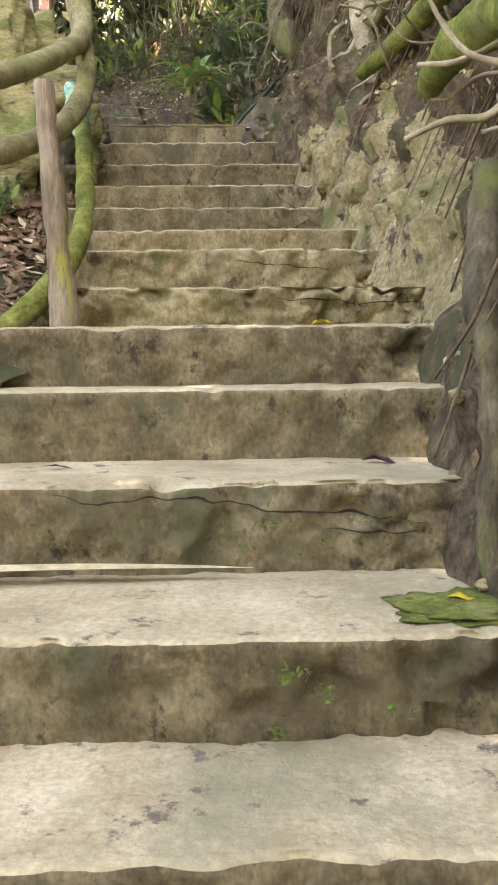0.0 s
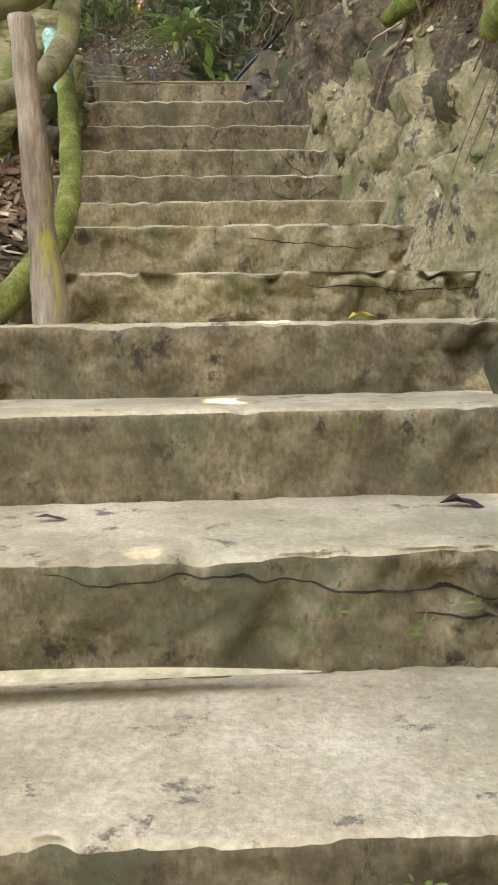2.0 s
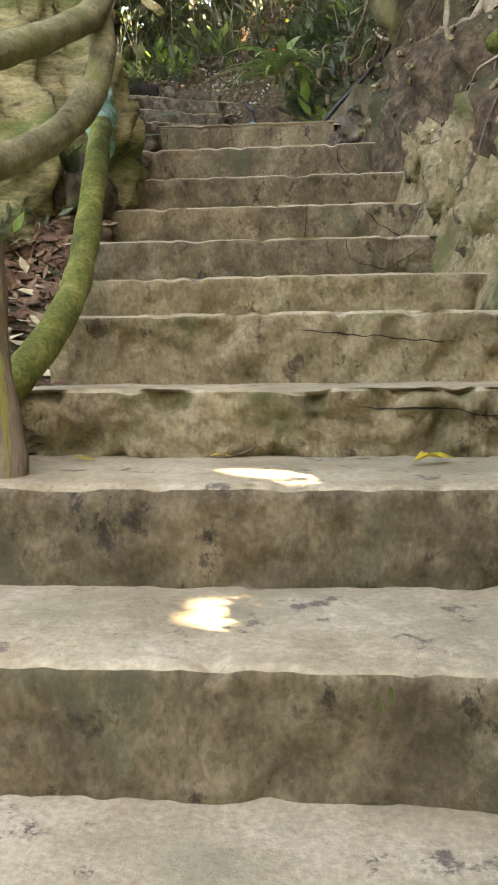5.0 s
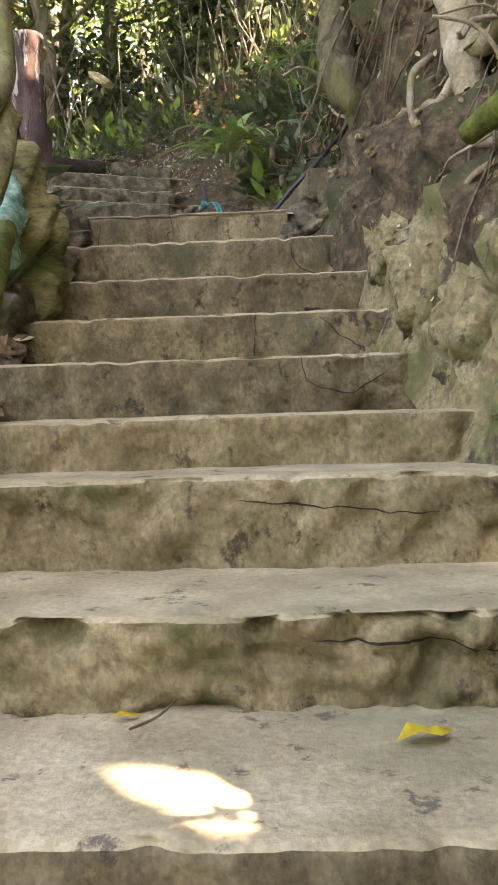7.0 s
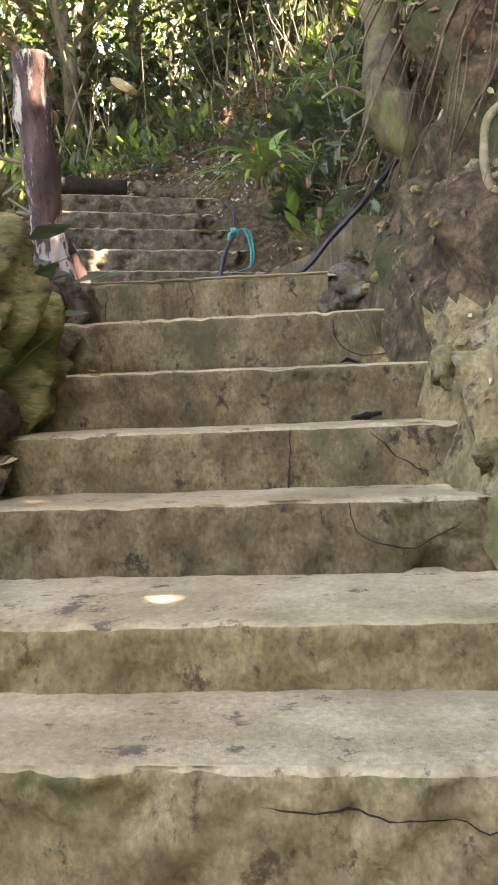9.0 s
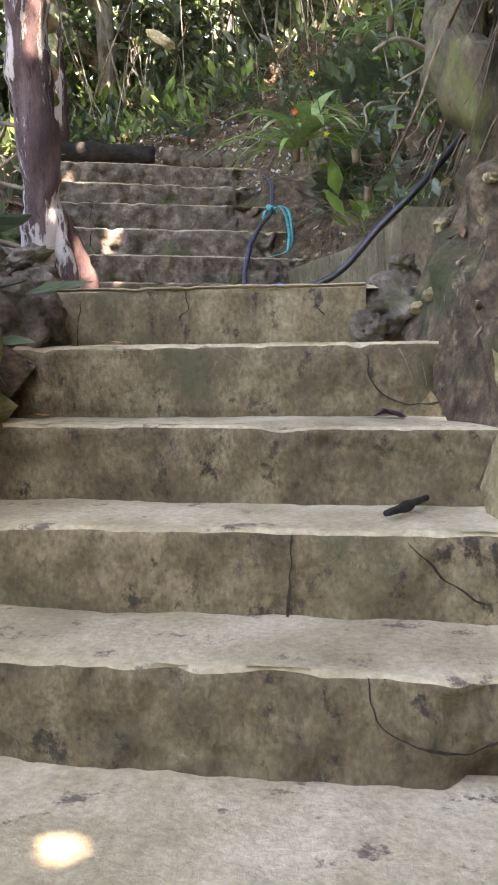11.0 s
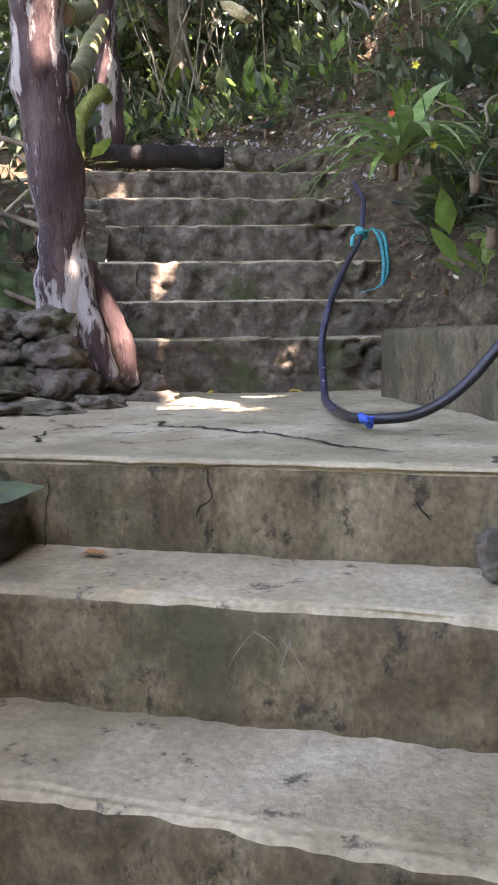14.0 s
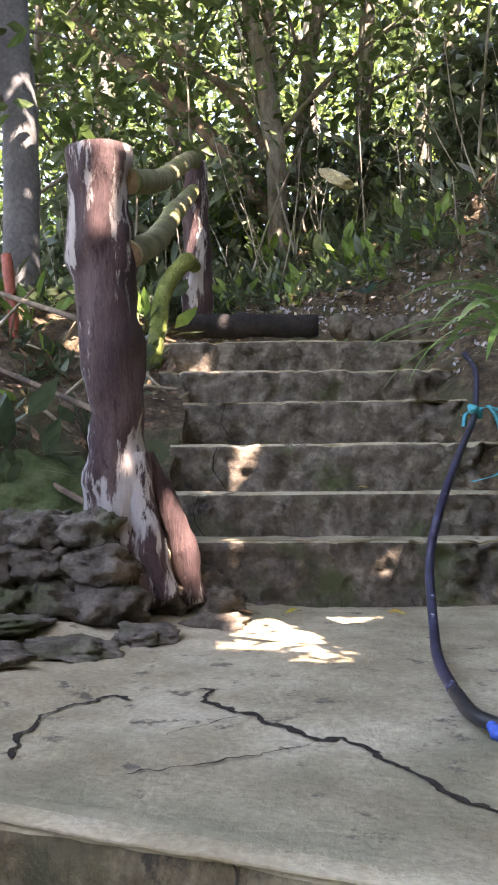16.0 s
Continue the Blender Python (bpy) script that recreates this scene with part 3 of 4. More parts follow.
# ---- rocks ----
tagged(boulder("boulder", (-1.78, 6.98, 1.98), (0.95, 0.5, 1.1), MOSSY_STONE, 4.0, 6, 0.26, freq=2.6), "big mossy yellow limestone rock beside the stairs", "rock")
for c, s, q in [((-0.87, 7.58, 2.27), (0.13, 0.16, 0.13), 11), ((-0.92, 7.2, 2.05), (0.12, 0.14, 0.15), 12), ((-0.95, 6.8, 1.85), (0.12, 0.16, 0.14), 13), ((-1.0, 7.05, 2.2), (0.14, 0.16, 0.16), 14),
                ((0.20, 7.66, 2.26), (0.05, 0.05, 0.045), 15), ((0.30, 7.78, 2.46), (0.035, 0.04, 0.03), 16), ((0.74, 6.55, 1.80), (0.14, 0.12, 0.22), 17), ((0.80, 6.2, 1.62), (0.15, 0.14, 0.2), 18),
                ((0.92, 5.75, 1.36), (0.16, 0.16, 0.18), 19), ((0.62, 6.95, 1.98), (0.10, 0.10, 0.12), 20), ((0.29, 7.83, 2.33), (0.13, 0.12, 0.10), 10)]:
    tagged(boulder("rock", c, s, LIMESTONE if q > 16 else RUBBLE, q, 4, 0.5, freq=1.9), "rough lichen-stained stone at the edge of the steps", "rock", "stones along the stairs")

# low dry-stone wall left of the landing
wall = tagged(new("stone_wall"), "low wall of rough mossy grey stacked stones by the landing", "wall", kind="structure")
for row, (z, n) in enumerate([(2.47, 5), (2.59, 5), (2.70, 4)]):
    for i in range(n):
        x = -1.42 - 0.17 * i - 0.05 * row + rng.uniform(-0.02, 0.02)
        boulder("stone", (x, 9.12 - 0.03 * i + 0.03 * row, z), (0.12, 0.10, 0.07), RUBBLE, 40 + row * 7 + i, 4, 0.42, wall, 1.9)
for i, (x, y, z) in enumerate([(-1.36, 9.42, 2.46), (-1.42, 9.40, 2.58), (-1.50, 9.3, 2.52), (-1.30, 9.52, 2.5), (-1.22, 9.5, 2.44), (-1.5, 9.45, 2.68)]):
    boulder("stone", (x, y, z), (0.09, 0.08, 0.065), RUBBLE, 70 + i, 4, 0.45, wall, 1.9)

# broken slabs lying along the edge of the landing
for i, (x, y, a, b, q) in enumerate([(-1.28, 8.05, 0.17, 0.13, 0.2), (-1.45, 8.4, 0.2, 0.15, 0.9), (-1.3, 8.72, 0.15, 0.12, 0.5), (-1.6, 8.75, 0.2, 0.14, 1.6), (-1.22, 9.0, 0.12, 0.09, 2.2), (-1.12, 9.28, 0.1, 0.07, 0.1), (-1.62, 8.05, 0.18, 0.15, 2.6)]):
    slab = tagged(boulder("broken_slab", (x, y, landing_z(x, y) + 0.005), (a, b, 0.035), RUBBLE, 140 + i, 4, 0.45, None, 1.8), "broken mossy concrete slab on the landing edge", "slab", "broken slabs")
    slab.rotation_euler = (0.06 * (i % 3 - 1), 0.05 * (i % 2), q)

# concrete retaining block right of the landing
verts, faces = [], []
FACE = spline([(-0.26, 9.62, 0), (-0.15, 9.35, 0), (0.02, 9.0, 0), (0.16, 8.65, 0), (0.26, 8.25, 0), (0.30, 7.98, 0)], 10)
rows = 16
for p in FACE:
    for j in range(rows + 1):
        z = 2.36 + 0.30 * j / rows
        r = 0.008 * nz(p.x, p.y, z, 9, 2) + 0.01 * nz(p.x, p.y, z, 3, 2)
        verts.append((p.x + r, p.y + r, z))
    verts.append((p.x + 0.02, p.y + 0.01, 2.672))
    verts.append((p.x + 0.20, p.y + 0.08, 2.676 + 0.01 * nz(p.x, p.y, 0, 6)))
    verts.append((p.x + 0.42, p.y + 0.16, 2.66))
m = rows + 4
for i in range(len(FACE) - 1):
    for j in range(m - 1):
        a = i * m + j
        faces.append((a, a + 1, a + m + 1, a + m))
faces.append(tuple(reversed(range(m))))
faces.append(tuple(range((len(FACE) - 1) * m, len(FACE) * m)))
tagged(mesh_ob("retaining_wall", verts, faces, RISER), "low curved grey concrete retaining wall", "wall", kind="structure")


# ---- posts, rails and vines ----
def post(name, base, top, radii, mat, label, seed, sides=22, flutes=0.25):
    v, f = tube_data([Vector(base), Vector(base).lerp(Vector(top), 0.3), Vector(base).lerp(Vector(top), 0.7), Vector(top)], radii, sides, flutes, 16, seed, 4.0)
    return tagged(mesh_ob(name, v, f, mat), label, "post")


big = post("wooden_post", (-1.47, 9.34, 2.45), (-1.50, 9.17, 3.97), [0.13, 0.105, 0.10, 0.105, 0.10], POST_WOOD, "thick weathered reddish-brown wooden post with flaking bark", 2.0, 28, 0.35)
tubes("root_flare", [([(-1.42, 9.28, 2.95), (-1.36, 9.27, 2.7), (-1.28, 9.28, 2.48)], [0.05, 0.05, 0.04]), ([(-1.42, 9.34, 2.95), (-1.33, 9.40, 2.72), (-1.27, 9.43, 2.45)], [0.04, 0.05, 0.05])], POST_WOOD, big, sides=10, rough=0.3)
post("wooden_post", (-2.26, 11.5, 3.75), (-2.25, 11.45, 4.84), [0.085, 0.08, 0.08], POST_WOOD, "reddish-brown wooden rail post at the stair top", 5.0)
post("wooden_post", (-0.57, 4.74, 0.80), (-0.625, 4.76, 1.72), [0.062, 0.042, 0.04, 0.034], GREY_WOOD, "grey weathered wooden post with yellow lichen", 7.0, 18, 0.3)


def rail(points, radii, mat, label, cut=False, name="wooden_rail"):
    ob = tagged(tube(name, points, radii, mat, sides=14, rough=0.12, per=14, freq=7.0), label, "handrail")
    if cut:
        a, b = Vector(points[0]), Vector(points[1])
        d = (a - b).normalized()
        tube("cut_end", [a - d * 0.004, a + d * 0.003], [radii[0] * 0.97, radii[0] * 0.93], CUT_WOOD, ob, sides=14, rough=0.05, per=2)
    return ob


rail([(-1.415, 9.22, 3.86), (-1.68, 9.95, 4.15), (-1.98, 10.75, 4.55), (-2.15, 11.2, 4.76), (-2.25, 11.45, 4.82)], [0.045, 0.045, 0.045, 0.04, 0.03], VINE_BARK, "olive log handrail between two posts", True)
rail([(-1.415, 9.22, 3.61), (-1.65, 9.85, 3.86), (-1.95, 10.6, 4.24), (-2.15, 11.15, 4.52), (-2.25, 11.42, 4.66)], [0.052, 0.05, 0.05, 0.045, 0.04], VINE_BARK, "thick olive log rail with a sawn end", True)
rail([(-2.24, 11.42, 4.18), (-2.22, 11.25, 4.17), (-2.29, 11.12, 3.98), (-2.27, 11.0, 3.72), (-2.24, 10.9, 3.5)], [0.04, 0.048, 0.05, 0.05, 0.04], MOSSY, "bright green mossy curved vine below the rail", name="mossy_vine")
rail([(-1.10, 4.3, 1.30), (-0.95, 4.9, 1.48), (-0.80, 5.4, 1.68), (-0.72, 5.75, 1.86), (-0.675, 5.98, 2.05), (-0.665, 6.1, 2.22), (-0.70, 6.2, 2.40), (-0.76, 6.3, 2.7)], [0.05, 0.05, 0.05, 0.052, 0.052, 0.05, 0.048, 0.045], VINE_BARK, "thick smooth olive vine curving along the stair edge", name="woody_vine")
rail([(-1.15, 4.2, 1.55), (-0.98, 4.9, 1.76), (-0.85, 5.4, 1.98), (-0.74, 5.9, 2.24), (-0.69, 6.15, 2.42), (-0.70, 6.25, 2.6), (-0.76, 6.35, 2.95)], [0.048, 0.05, 0.05, 0.05, 0.05, 0.046, 0.04], VINE_BARK, "upper olive vine rail bending upward", name="woody_vine")
low = rail([(-0.98, 4.70, 0.68), (-0.86, 4.85, 0.80), (-0.70, 5.05, 1.0), (-0.63, 5.35, 1.2), (-0.62, 5.6, 1.42), (-0.66, 5.9, 1.7), (-0.71, 6.2, 1.95), (-0.78, 6.5, 2.12)], [0.05, 0.052, 0.05, 0.046, 0.044, 0.042, 0.042, 0.045], MOSSY, "bright green mossy vine curving up beside the steps", name="mossy_vine")
tube("painted_end", [(-0.715, 6.27, 1.92), (-0.745, 6.38, 2.05), (-0.79, 6.52, 2.16), (-0.82, 6.6, 2.3)], [0.046, 0.056, 0.06, 0.04], TEAL, low, sides=14, rough=0.5, freq=16.0)

# ---- trunks and roots on the bank ----
tree = tagged(tube("mossy_tree", [(0.60, 7.62, 2.72), (0.49, 7.6, 2.93), (0.44, 7.75, 3.12), (0.46, 8.05, 3.4), (0.44, 8.2, 4.2), (0.5, 8.3, 6.0), (0.6, 8.3, 9.0)], [0.07, 0.10, 0.095, 0.085, 0.085, 0.08, 0.06], TREE_MOSS, sides=18, rough=0.45), "kinked mossy tree trunk growing from the bank", "tree")
tree = tagged(tube("pale_tree", [(0.88, 6.78, 2.42), (0.885, 6.8, 2.6), (0.88, 6.9, 2.85), (0.86, 7.0, 3.3), (0.9, 7.1, 4.6), (1.0, 7.2, 9.0)], [0.035, 0.06, 0.085, 0.075, 0.07, 0.06], ROOT, sides=16, rough=0.2), "pale tree trunk standing on the bank edge", "tree")
tubes("root", [([(0.88, 6.78, 2.55), (0.86, 6.66, 2.42), (0.87, 6.58, 2.33), (0.95, 6.5, 2.32), (1.05, 6.35, 2.36)], [0.03, 0.026, 0.025, 0.025, 0.02]),
               ([(0.9, 6.85, 2.75), (0.95, 6.6, 2.72), (1.0, 6.35, 2.9), (1.1, 6.2, 3.1)], [0.05, 0.035, 0.04, 0.05]),
               ([(0.88, 6.85, 2.7), (0.80, 6.95, 2.6), (0.76, 7.05, 2.62), (0.72, 7.1, 2.5)], [0.03, 0.025, 0.02, 0.02]),
               ([(0.78, 7.0, 2.8), (0.70, 6.98, 2.72), (0.69, 6.95, 2.55), (0.74, 6.9, 2.42)], [0.015, 0.016, 0.016, 0.012])], ROOT, tree, sides=10, rough=0.2)
tagged(tube("mossy_root", [(0.78, 6.35, 2.28), (0.95, 6.0, 2.36), (1.0, 5.6, 2.36), (0.98, 5.1, 2.3), (1.05, 4.6, 2.2)], [0.04, 0.055, 0.06, 0.07, 0.08], MOSSY, sides=12, rough=0.2), "thick mossy root running along the bank", "root")
tagged(tube("mossy_root", [(0.80, 4.9, 1.75), (0.78, 4.4, 1.72), (0.80, 4.0, 1.66), (0.74, 3.6, 1.5)], [0.05, 0.07, 0.07, 0.06], MOSSY, sides=12, rough=0.25), "thick mossy root running along the bank", "root")
tagged(tube("root", [(0.62, 3.36, 0.12), (0.59, 3.42, 0.35), (0.62, 3.46, 0.6), (0.60, 3.55, 0.85), (0.68, 3.7, 1.15)], [0.03, 0.03, 0.04, 0.045, 0.05], TREE_MOSS, sides=14, rough=0.5), "brown mossy root trunk against the bank", "root")
tagged(tube("stick", [(0.39, 7.5, 2.20), (0.45, 7.75, 2.45), (0.52, 8.05, 2.72), (0.58, 8.3, 2.95)], [0.03, 0.028, 0.024, 0.02], DARK_ROOT, sides=8, rough=0.2), "dark dead branch leaning on the bank", "branch")

# ---- hose with its plastic ties ----
hose = tagged(new("water_hose"), "black rubber water hose with a worn blue stretch", "hose")
tube("hose_body", [(0.60, 8.5, 3.12), (0.50, 8.42, 2.97), (0.36, 8.35, 2.80), (0.22, 8.33, 2.66), (0.10, 8.30, 2.52), (0.0, 8.28, 2.455), (-0.09, 8.27, 2.44), (-0.18, 8.34, 2.435), (-0.25, 8.52, 2.435)], [0.014] * 9, RUBBER, hose, sides=10, rough=0.02)
tube("hose_worn_part", [(-0.25, 8.52, 2.435), (-0.33, 8.8, 2.436), (-0.40, 9.12, 2.45), (-0.455, 9.36, 2.62), (-0.43, 9.42, 2.78), (-0.45, 9.9, 2.95), (-0.48, 10.5, 3.12), (-0.49, 10.65, 3.19), (-0.52, 10.9, 3.38), (-0.6, 11.1, 3.5)], [0.0135] * 10, WORN_HOSE, hose, sides=10, rough=0.04)


def tie(name, at, mat, tails, label):
    ob = tagged(new(name), label, "strip")
    ob.location = at
    tube("knot", [(-0.02, 0, 0.02), (0.005, -0.022, 0.0), (0.022, 0.0, -0.02), (0.03, 0.01, 0.012)], [0.014, 0.02, 0.018, 0.012], mat, ob, sides=8, rough=0.5, freq=30)
    for pts in tails:
        verts, faces = [], []
        line = spline(pts, 6)
        for i, p in enumerate(line):
            w = 0.011 + 0.004 * nz(i, 0, 0, 0.6)
            verts += [p + Vector((-w, 0, 0.002)), p + Vector((0, -0.004, 0)), p + Vector((w, 0, 0.003)), p + Vector((0, 0.002, 0))]
        for i in range(len(line) - 1):
            for j in range(4):
                a, b = 4 * i + j, 4 * i + (j + 1) % 4
                faces.append((a, b, b + 4, a + 4))
        mesh_ob("tail", verts, faces, mat, ob)
    return ob


tie("plastic_tie", (-0.49, 10.6, 3.17), CYAN, [[(0.02, 0, 0), (0.07, -0.02, 0.01), (0.12, -0.03, -0.02), (0.14, -0.03, -0.12), (0.14, -0.03, -0.22), (0.10, -0.04, -0.28), (0.0, -0.06, -0.31)],
                                              [(0.06, 0, 0.02), (0.10, -0.02, -0.04), (0.125, -0.04, -0.16), (0.12, -0.04, -0.26)], [(-0.01, 0, 0), (-0.035, -0.01, -0.02), (-0.04, -0.02, -0.07)]], "cyan plastic strip tied round the hose")
tie("plastic_tie", (-0.135, 8.24, 2.44), BLUE, [[(0, 0, 0), (0.01, -0.03, 0.005), (0.02, -0.06, -0.005)]], "blue plastic strip tied round the hose").scale = (0.6, 0.6, 0.6)


# ---- plants ----
def bank_place(lo, hi, hlo, hhi, data, m):
    """A random place on a bank, with its outward normal: between two shares of its length and of its height."""
    cols = len(data) // m
    i = min(cols - 2, max(0, int(rng.uniform(lo, hi) * cols)))
    j = min(m - 2, max(1, int((rng.uniform(hlo, hhi)) ** 0.8 * m)))
    p, a, b = data[i * m + j], data[(i + 1) * m + j], data[i * m + j + 1]
    n = (b - p).cross(a - p)
    n = n.normalized() if n.length > 1e-9 else Vector((0, 0, 1))
    return p, n if n.z > -0.2 else -n


def stuff(name, mat, label, category, verts, faces):
    return tagged(mesh_ob(name, verts, faces, mat, smooth=False), label, category, kind="stuff")


# hanging rootlets over the bank
many = []
for k in range(1500):
    p, n = bank_place(0.12, 0.52, 0.22, 0.75, BANK, BM)
    L = rng.uniform(0.2, 0.7)
    side = Vector((n.x, n.y, 0)).normalized()
    q = [p + side * 0.03]
    for i in range(4):
        q.append(q[-1] + side * (0.38 * L / 4 + rng.uniform(-0.01, 0.03)) + Vector((0, rng.uniform(-0.09, 0.09), -L / 4)))
    r = rng.choice([0.002, 0.003, 0.004, 0.007])
    many.append((q, [r, r * 0.9, r * 0.5]))
ob = tubes("hanging_roots", many, DARK_ROOT, sides=5, per=3, rough=0.1)
tagged(ob, "tangle of thin brown roots hanging down the bank", "roots", kind="stuff")
many = []
for k in range(330):
    p, n = bank_place(0.12, 0.5, 0.2, 0.7, BANK, BM)
    q = [p + n * 0.02]
    d = Vector((0, rng.choice([-1, 1]), rng.uniform(-1, 0.4)))
    for i in range(5):
        d = (d + unit() * 0.8).normalized()
        q.append(q[-1] + d * 0.09 + n * 0.02 + Vector((-0.01 if d.z > 0 else -0.02, 0, 0)))
    r = rng.choice([0.006, 0.009, 0.013])
    many.append((q, [r, r, r * 0.6]))
tagged(tubes("root_tangle", many, ROOT, sides=6, per=4, rough=0.15), "curled pale roots over the bank face", "roots", kind="stuff")

# stones and clods in the bank
bm = bmesh.new()
for k in range(1000):
    p, n = bank_place(0.15, 0.9, 0.02, 0.5, BANK, BM)
    s = rng.uniform(0.008, 0.028)
    made = bmesh.ops.create_icosphere(bm, subdivisions=2, radius=s)
    for w in made["verts"]:
        d = w.co.normalized()
        w.co = p + Vector((w.co.x, w.co.y * 1.2, w.co.z * 0.8)) * (1 + 0.7 * nz(d.x, d.y, d.z, 1.6, k * 0.37))
me = bpy.data.meshes.new("bank_stones")
bm.to_mesh(me)
bm.free()
me.materials.append(LIMESTONE)
tagged(new("bank_stones", me), "small pale stones and clods stuck in the bank", "stones", kind="stuff")

# dry leaves on the banks
v, f, v2, f2 = [], [], [], []
v3, f3 = [], []
for k in range(34000):
    if k % 4 == 1 and k % 8 == 1:
        p, n = bank_place(0.55, 0.71, 0.02, 0.45, BANK, BM)
    elif k % 8 == 5:
        p, n = bank_place(0.4, 0.58, 0.15, 0.95, BANK, BM)
    elif k % 4:
        p, n = bank_place(0.14, 0.6, 0.2 if rng.random() < 0.8 else 0.06, 0.85, BANK, BM)
    else:
        p, n = bank_place(0.0, 1.0, 0.12, 1.0, VERGE, VM) if k % 3 == 0 else bank_place(0.28, 0.56, 0.04, 0.7, VERGE, VM)
    d = (unit() - n * 0.1).normalized()
    s = rng.uniform(0.02, 0.055) if k % 4 else rng.uniform(0.04, 0.10)
    target = (v3, f3) if k % 8 in (1, 5) and rng.random() < 0.55 else (v, f) if rng.random() < 0.88 else (v2, f2)
    leaf(p + n * 0.012, d - n * d.dot(n) * 0.7, n + unit() * 0.4, s, s * rng.uniform(0.35, 0.6), *target, curl=rng.uniform(-0.3, 0.4))
stuff("leaf_litter", LITTER, "dry brown leaves lying on the soil", "leaves", v, f)
stuff("grey_leaf_litter", GREY_DRY, "shiny grey dead leaves on the slope", "leaves", v3, f3)
stuff("pale_leaf_litter", PALE_DRY, "pale dry leaves and stalks on the bank", "leaves", v2, f2)

# small green weeds: tufts of leaves on the slopes
v, f, v2, f2 = [], [], [], []
for k in range(3000):
    if k % 6 == 0:
        p, n = bank_place(0.3, 1.0, 0.25, 1.0, VERGE, VM)
    else:
        p, n = bank_place(0.44, 0.78, 0.12, 0.95, BANK, BM) if rng.random() < 0.88 else bank_place(0.14, 0.47, 0.4, 0.9, BANK, BM)
    big_one = rng.random() < 0.25
    target = (v2, f2) if rng.random() < 0.18 else (v, f)
    for i in range(rng.randint(6, 14)):
        d = (n * 0.8 + unit() + Vector((0, 0, 0.6))).normalized()
        s = rng.uniform(0.05, 0.11) * (1.9 if big_one else 1.0)
        if i % 3:
            leaf(p + d * s * rng.uniform(0.1, 1.3), d + unit() * 0.5, unit() + Vector((0, 0, 1.2)), s, s * 0.42, *target)
        else:
            blade(p, d, s * 2.2, 0.006, rng.uniform(0.5, 1.4), *target, segs=4)
stuff("weeds", LEAF, "low green weeds and seedlings on the slope", "plants", v, f)
stuff("bright_weeds", BRIGHT_LEAF, "light green weeds on the slope", "plants", v2, f2)


# dry stalks standing and hanging on the slope
many = []
for k in range(280):
    p, n = bank_place(0.5, 0.86, 0.2, 0.95, BANK, BM)
    h = rng.uniform(0.3, 1.5)
    d = (Vector((0, 0, 1)) + unit(0.2) * 0.35 + n * 0.25).normalized()
    many.append(([p - n * 0.03, p + d * h * 0.5 + unit() * 0.04, p + d * h + unit() * 0.1 * h], [0.006, 0.005, 0.002]))
tagged(tubes("dry_stalks", many, STALK, sides=5, per=3), "thin grey dry stalks on the slope", "stalks", kind="stuff")


def strap_plant(name, at, count, length, width, droop, mat, label, lean=(0, 0, 0), spread=1.0, stem=True):
    ob = tagged(new(name), label, "plant")
    ob.location = at
    for i in range(count):
        v, f = [], []
        a = 2.4 * i
        d = Vector((math.cos(a) * spread, math.sin(a) * spread, rng.uniform(0.5, 1.3))) + Vector(lean)
        blade((0, 0, 0), d, length * rng.uniform(0.7, 1.15), width * rng.uniform(0.8, 1.2), droop * rng.uniform(0.7, 1.4), v, f, segs=8)
        mesh_ob("leaf", v, f, mat, ob)
    if stem:
        tube("stem", [(0, 0, -0.06), (0, 0, 0.02)], [0.018, 0.02], DARK_ROOT, ob, sides=8, rough=0.2, per=3)
    return ob


strap_plant("blade_leaf_plant", (-0.25, 9.93, 3.36), 18, 0.62, 0.024, 1.6, PALE_LEAF, "clump of long arching green strap leaves on the bank", (-0.25, -0.35, 0.0))
strap_plant("blade_leaf_plant", (-0.20, 9.93, 3.44), 12, 0.48, 0.055, 1.2, PALE_LEAF, "broad-leaved glossy green plant on the bank", (0.0, -0.35, 0.1))
strap_plant("blade_leaf_plant", (0.10, 9.9, 3.95), 11, 0.30, 0.016, 1.7, PALE_LEAF, "hanging spider plant with pale narrow leaves", (-0.2, -0.3, 0))
strap_plant("blade_leaf_plant", (0.26, 9.6, 3.9), 10, 0.30, 0.016, 1.7, PALE_LEAF, "hanging spider plant with pale narrow leaves", (-0.3, -0.2, 0))
for k, (lo, hi) in enumerate([(0.36, 0.44), (0.4, 0.46), (0.42, 0.48), (0.44, 0.5), (0.46, 0.52), (0.48, 0.54), (0.5, 0.56), (0.52, 0.58), (0.46, 0.5)]):
    p, n = bank_place(lo, hi, 0.3, 0.62, BANK, BM)
    strap_plant("blade_leaf_plant", p + n * 0.02, 13, rng.uniform(0.22, 0.38), 0.013, 1.8, PALE_LEAF, "hanging spider plant with pale narrow leaves", n * 0.8)
strap_plant("blade_leaf_plant", (0.16, 9.3, 3.0), 14, 0.17, 0.008, 0.8, LEAF, "small dark green rosette on the bank", (-0.3, -0.2, 0))
strap_plant("blade_leaf_plant", (0.10, 9.35, 3.2), 14, 0.17, 0.008, 0.8, LEAF, "small dark green rosette on the bank", (-0.3, -0.2, 0))
strap_plant("blade_leaf_plant", (-1.45, 12.45, 4.15), 9, 0.22, 0.022, 0.7, BLUE_LEAF, "blue-green rosette of leaves on the slope", (0, -0.4, 0))
strap_plant("blade_leaf_plant", (-0.75, 12.2, 4.4), 10, 0.20, 0.02, 0.8, BRIGHT_LEAF, "small bright green plant on the slope", (0, -0.3, 0))
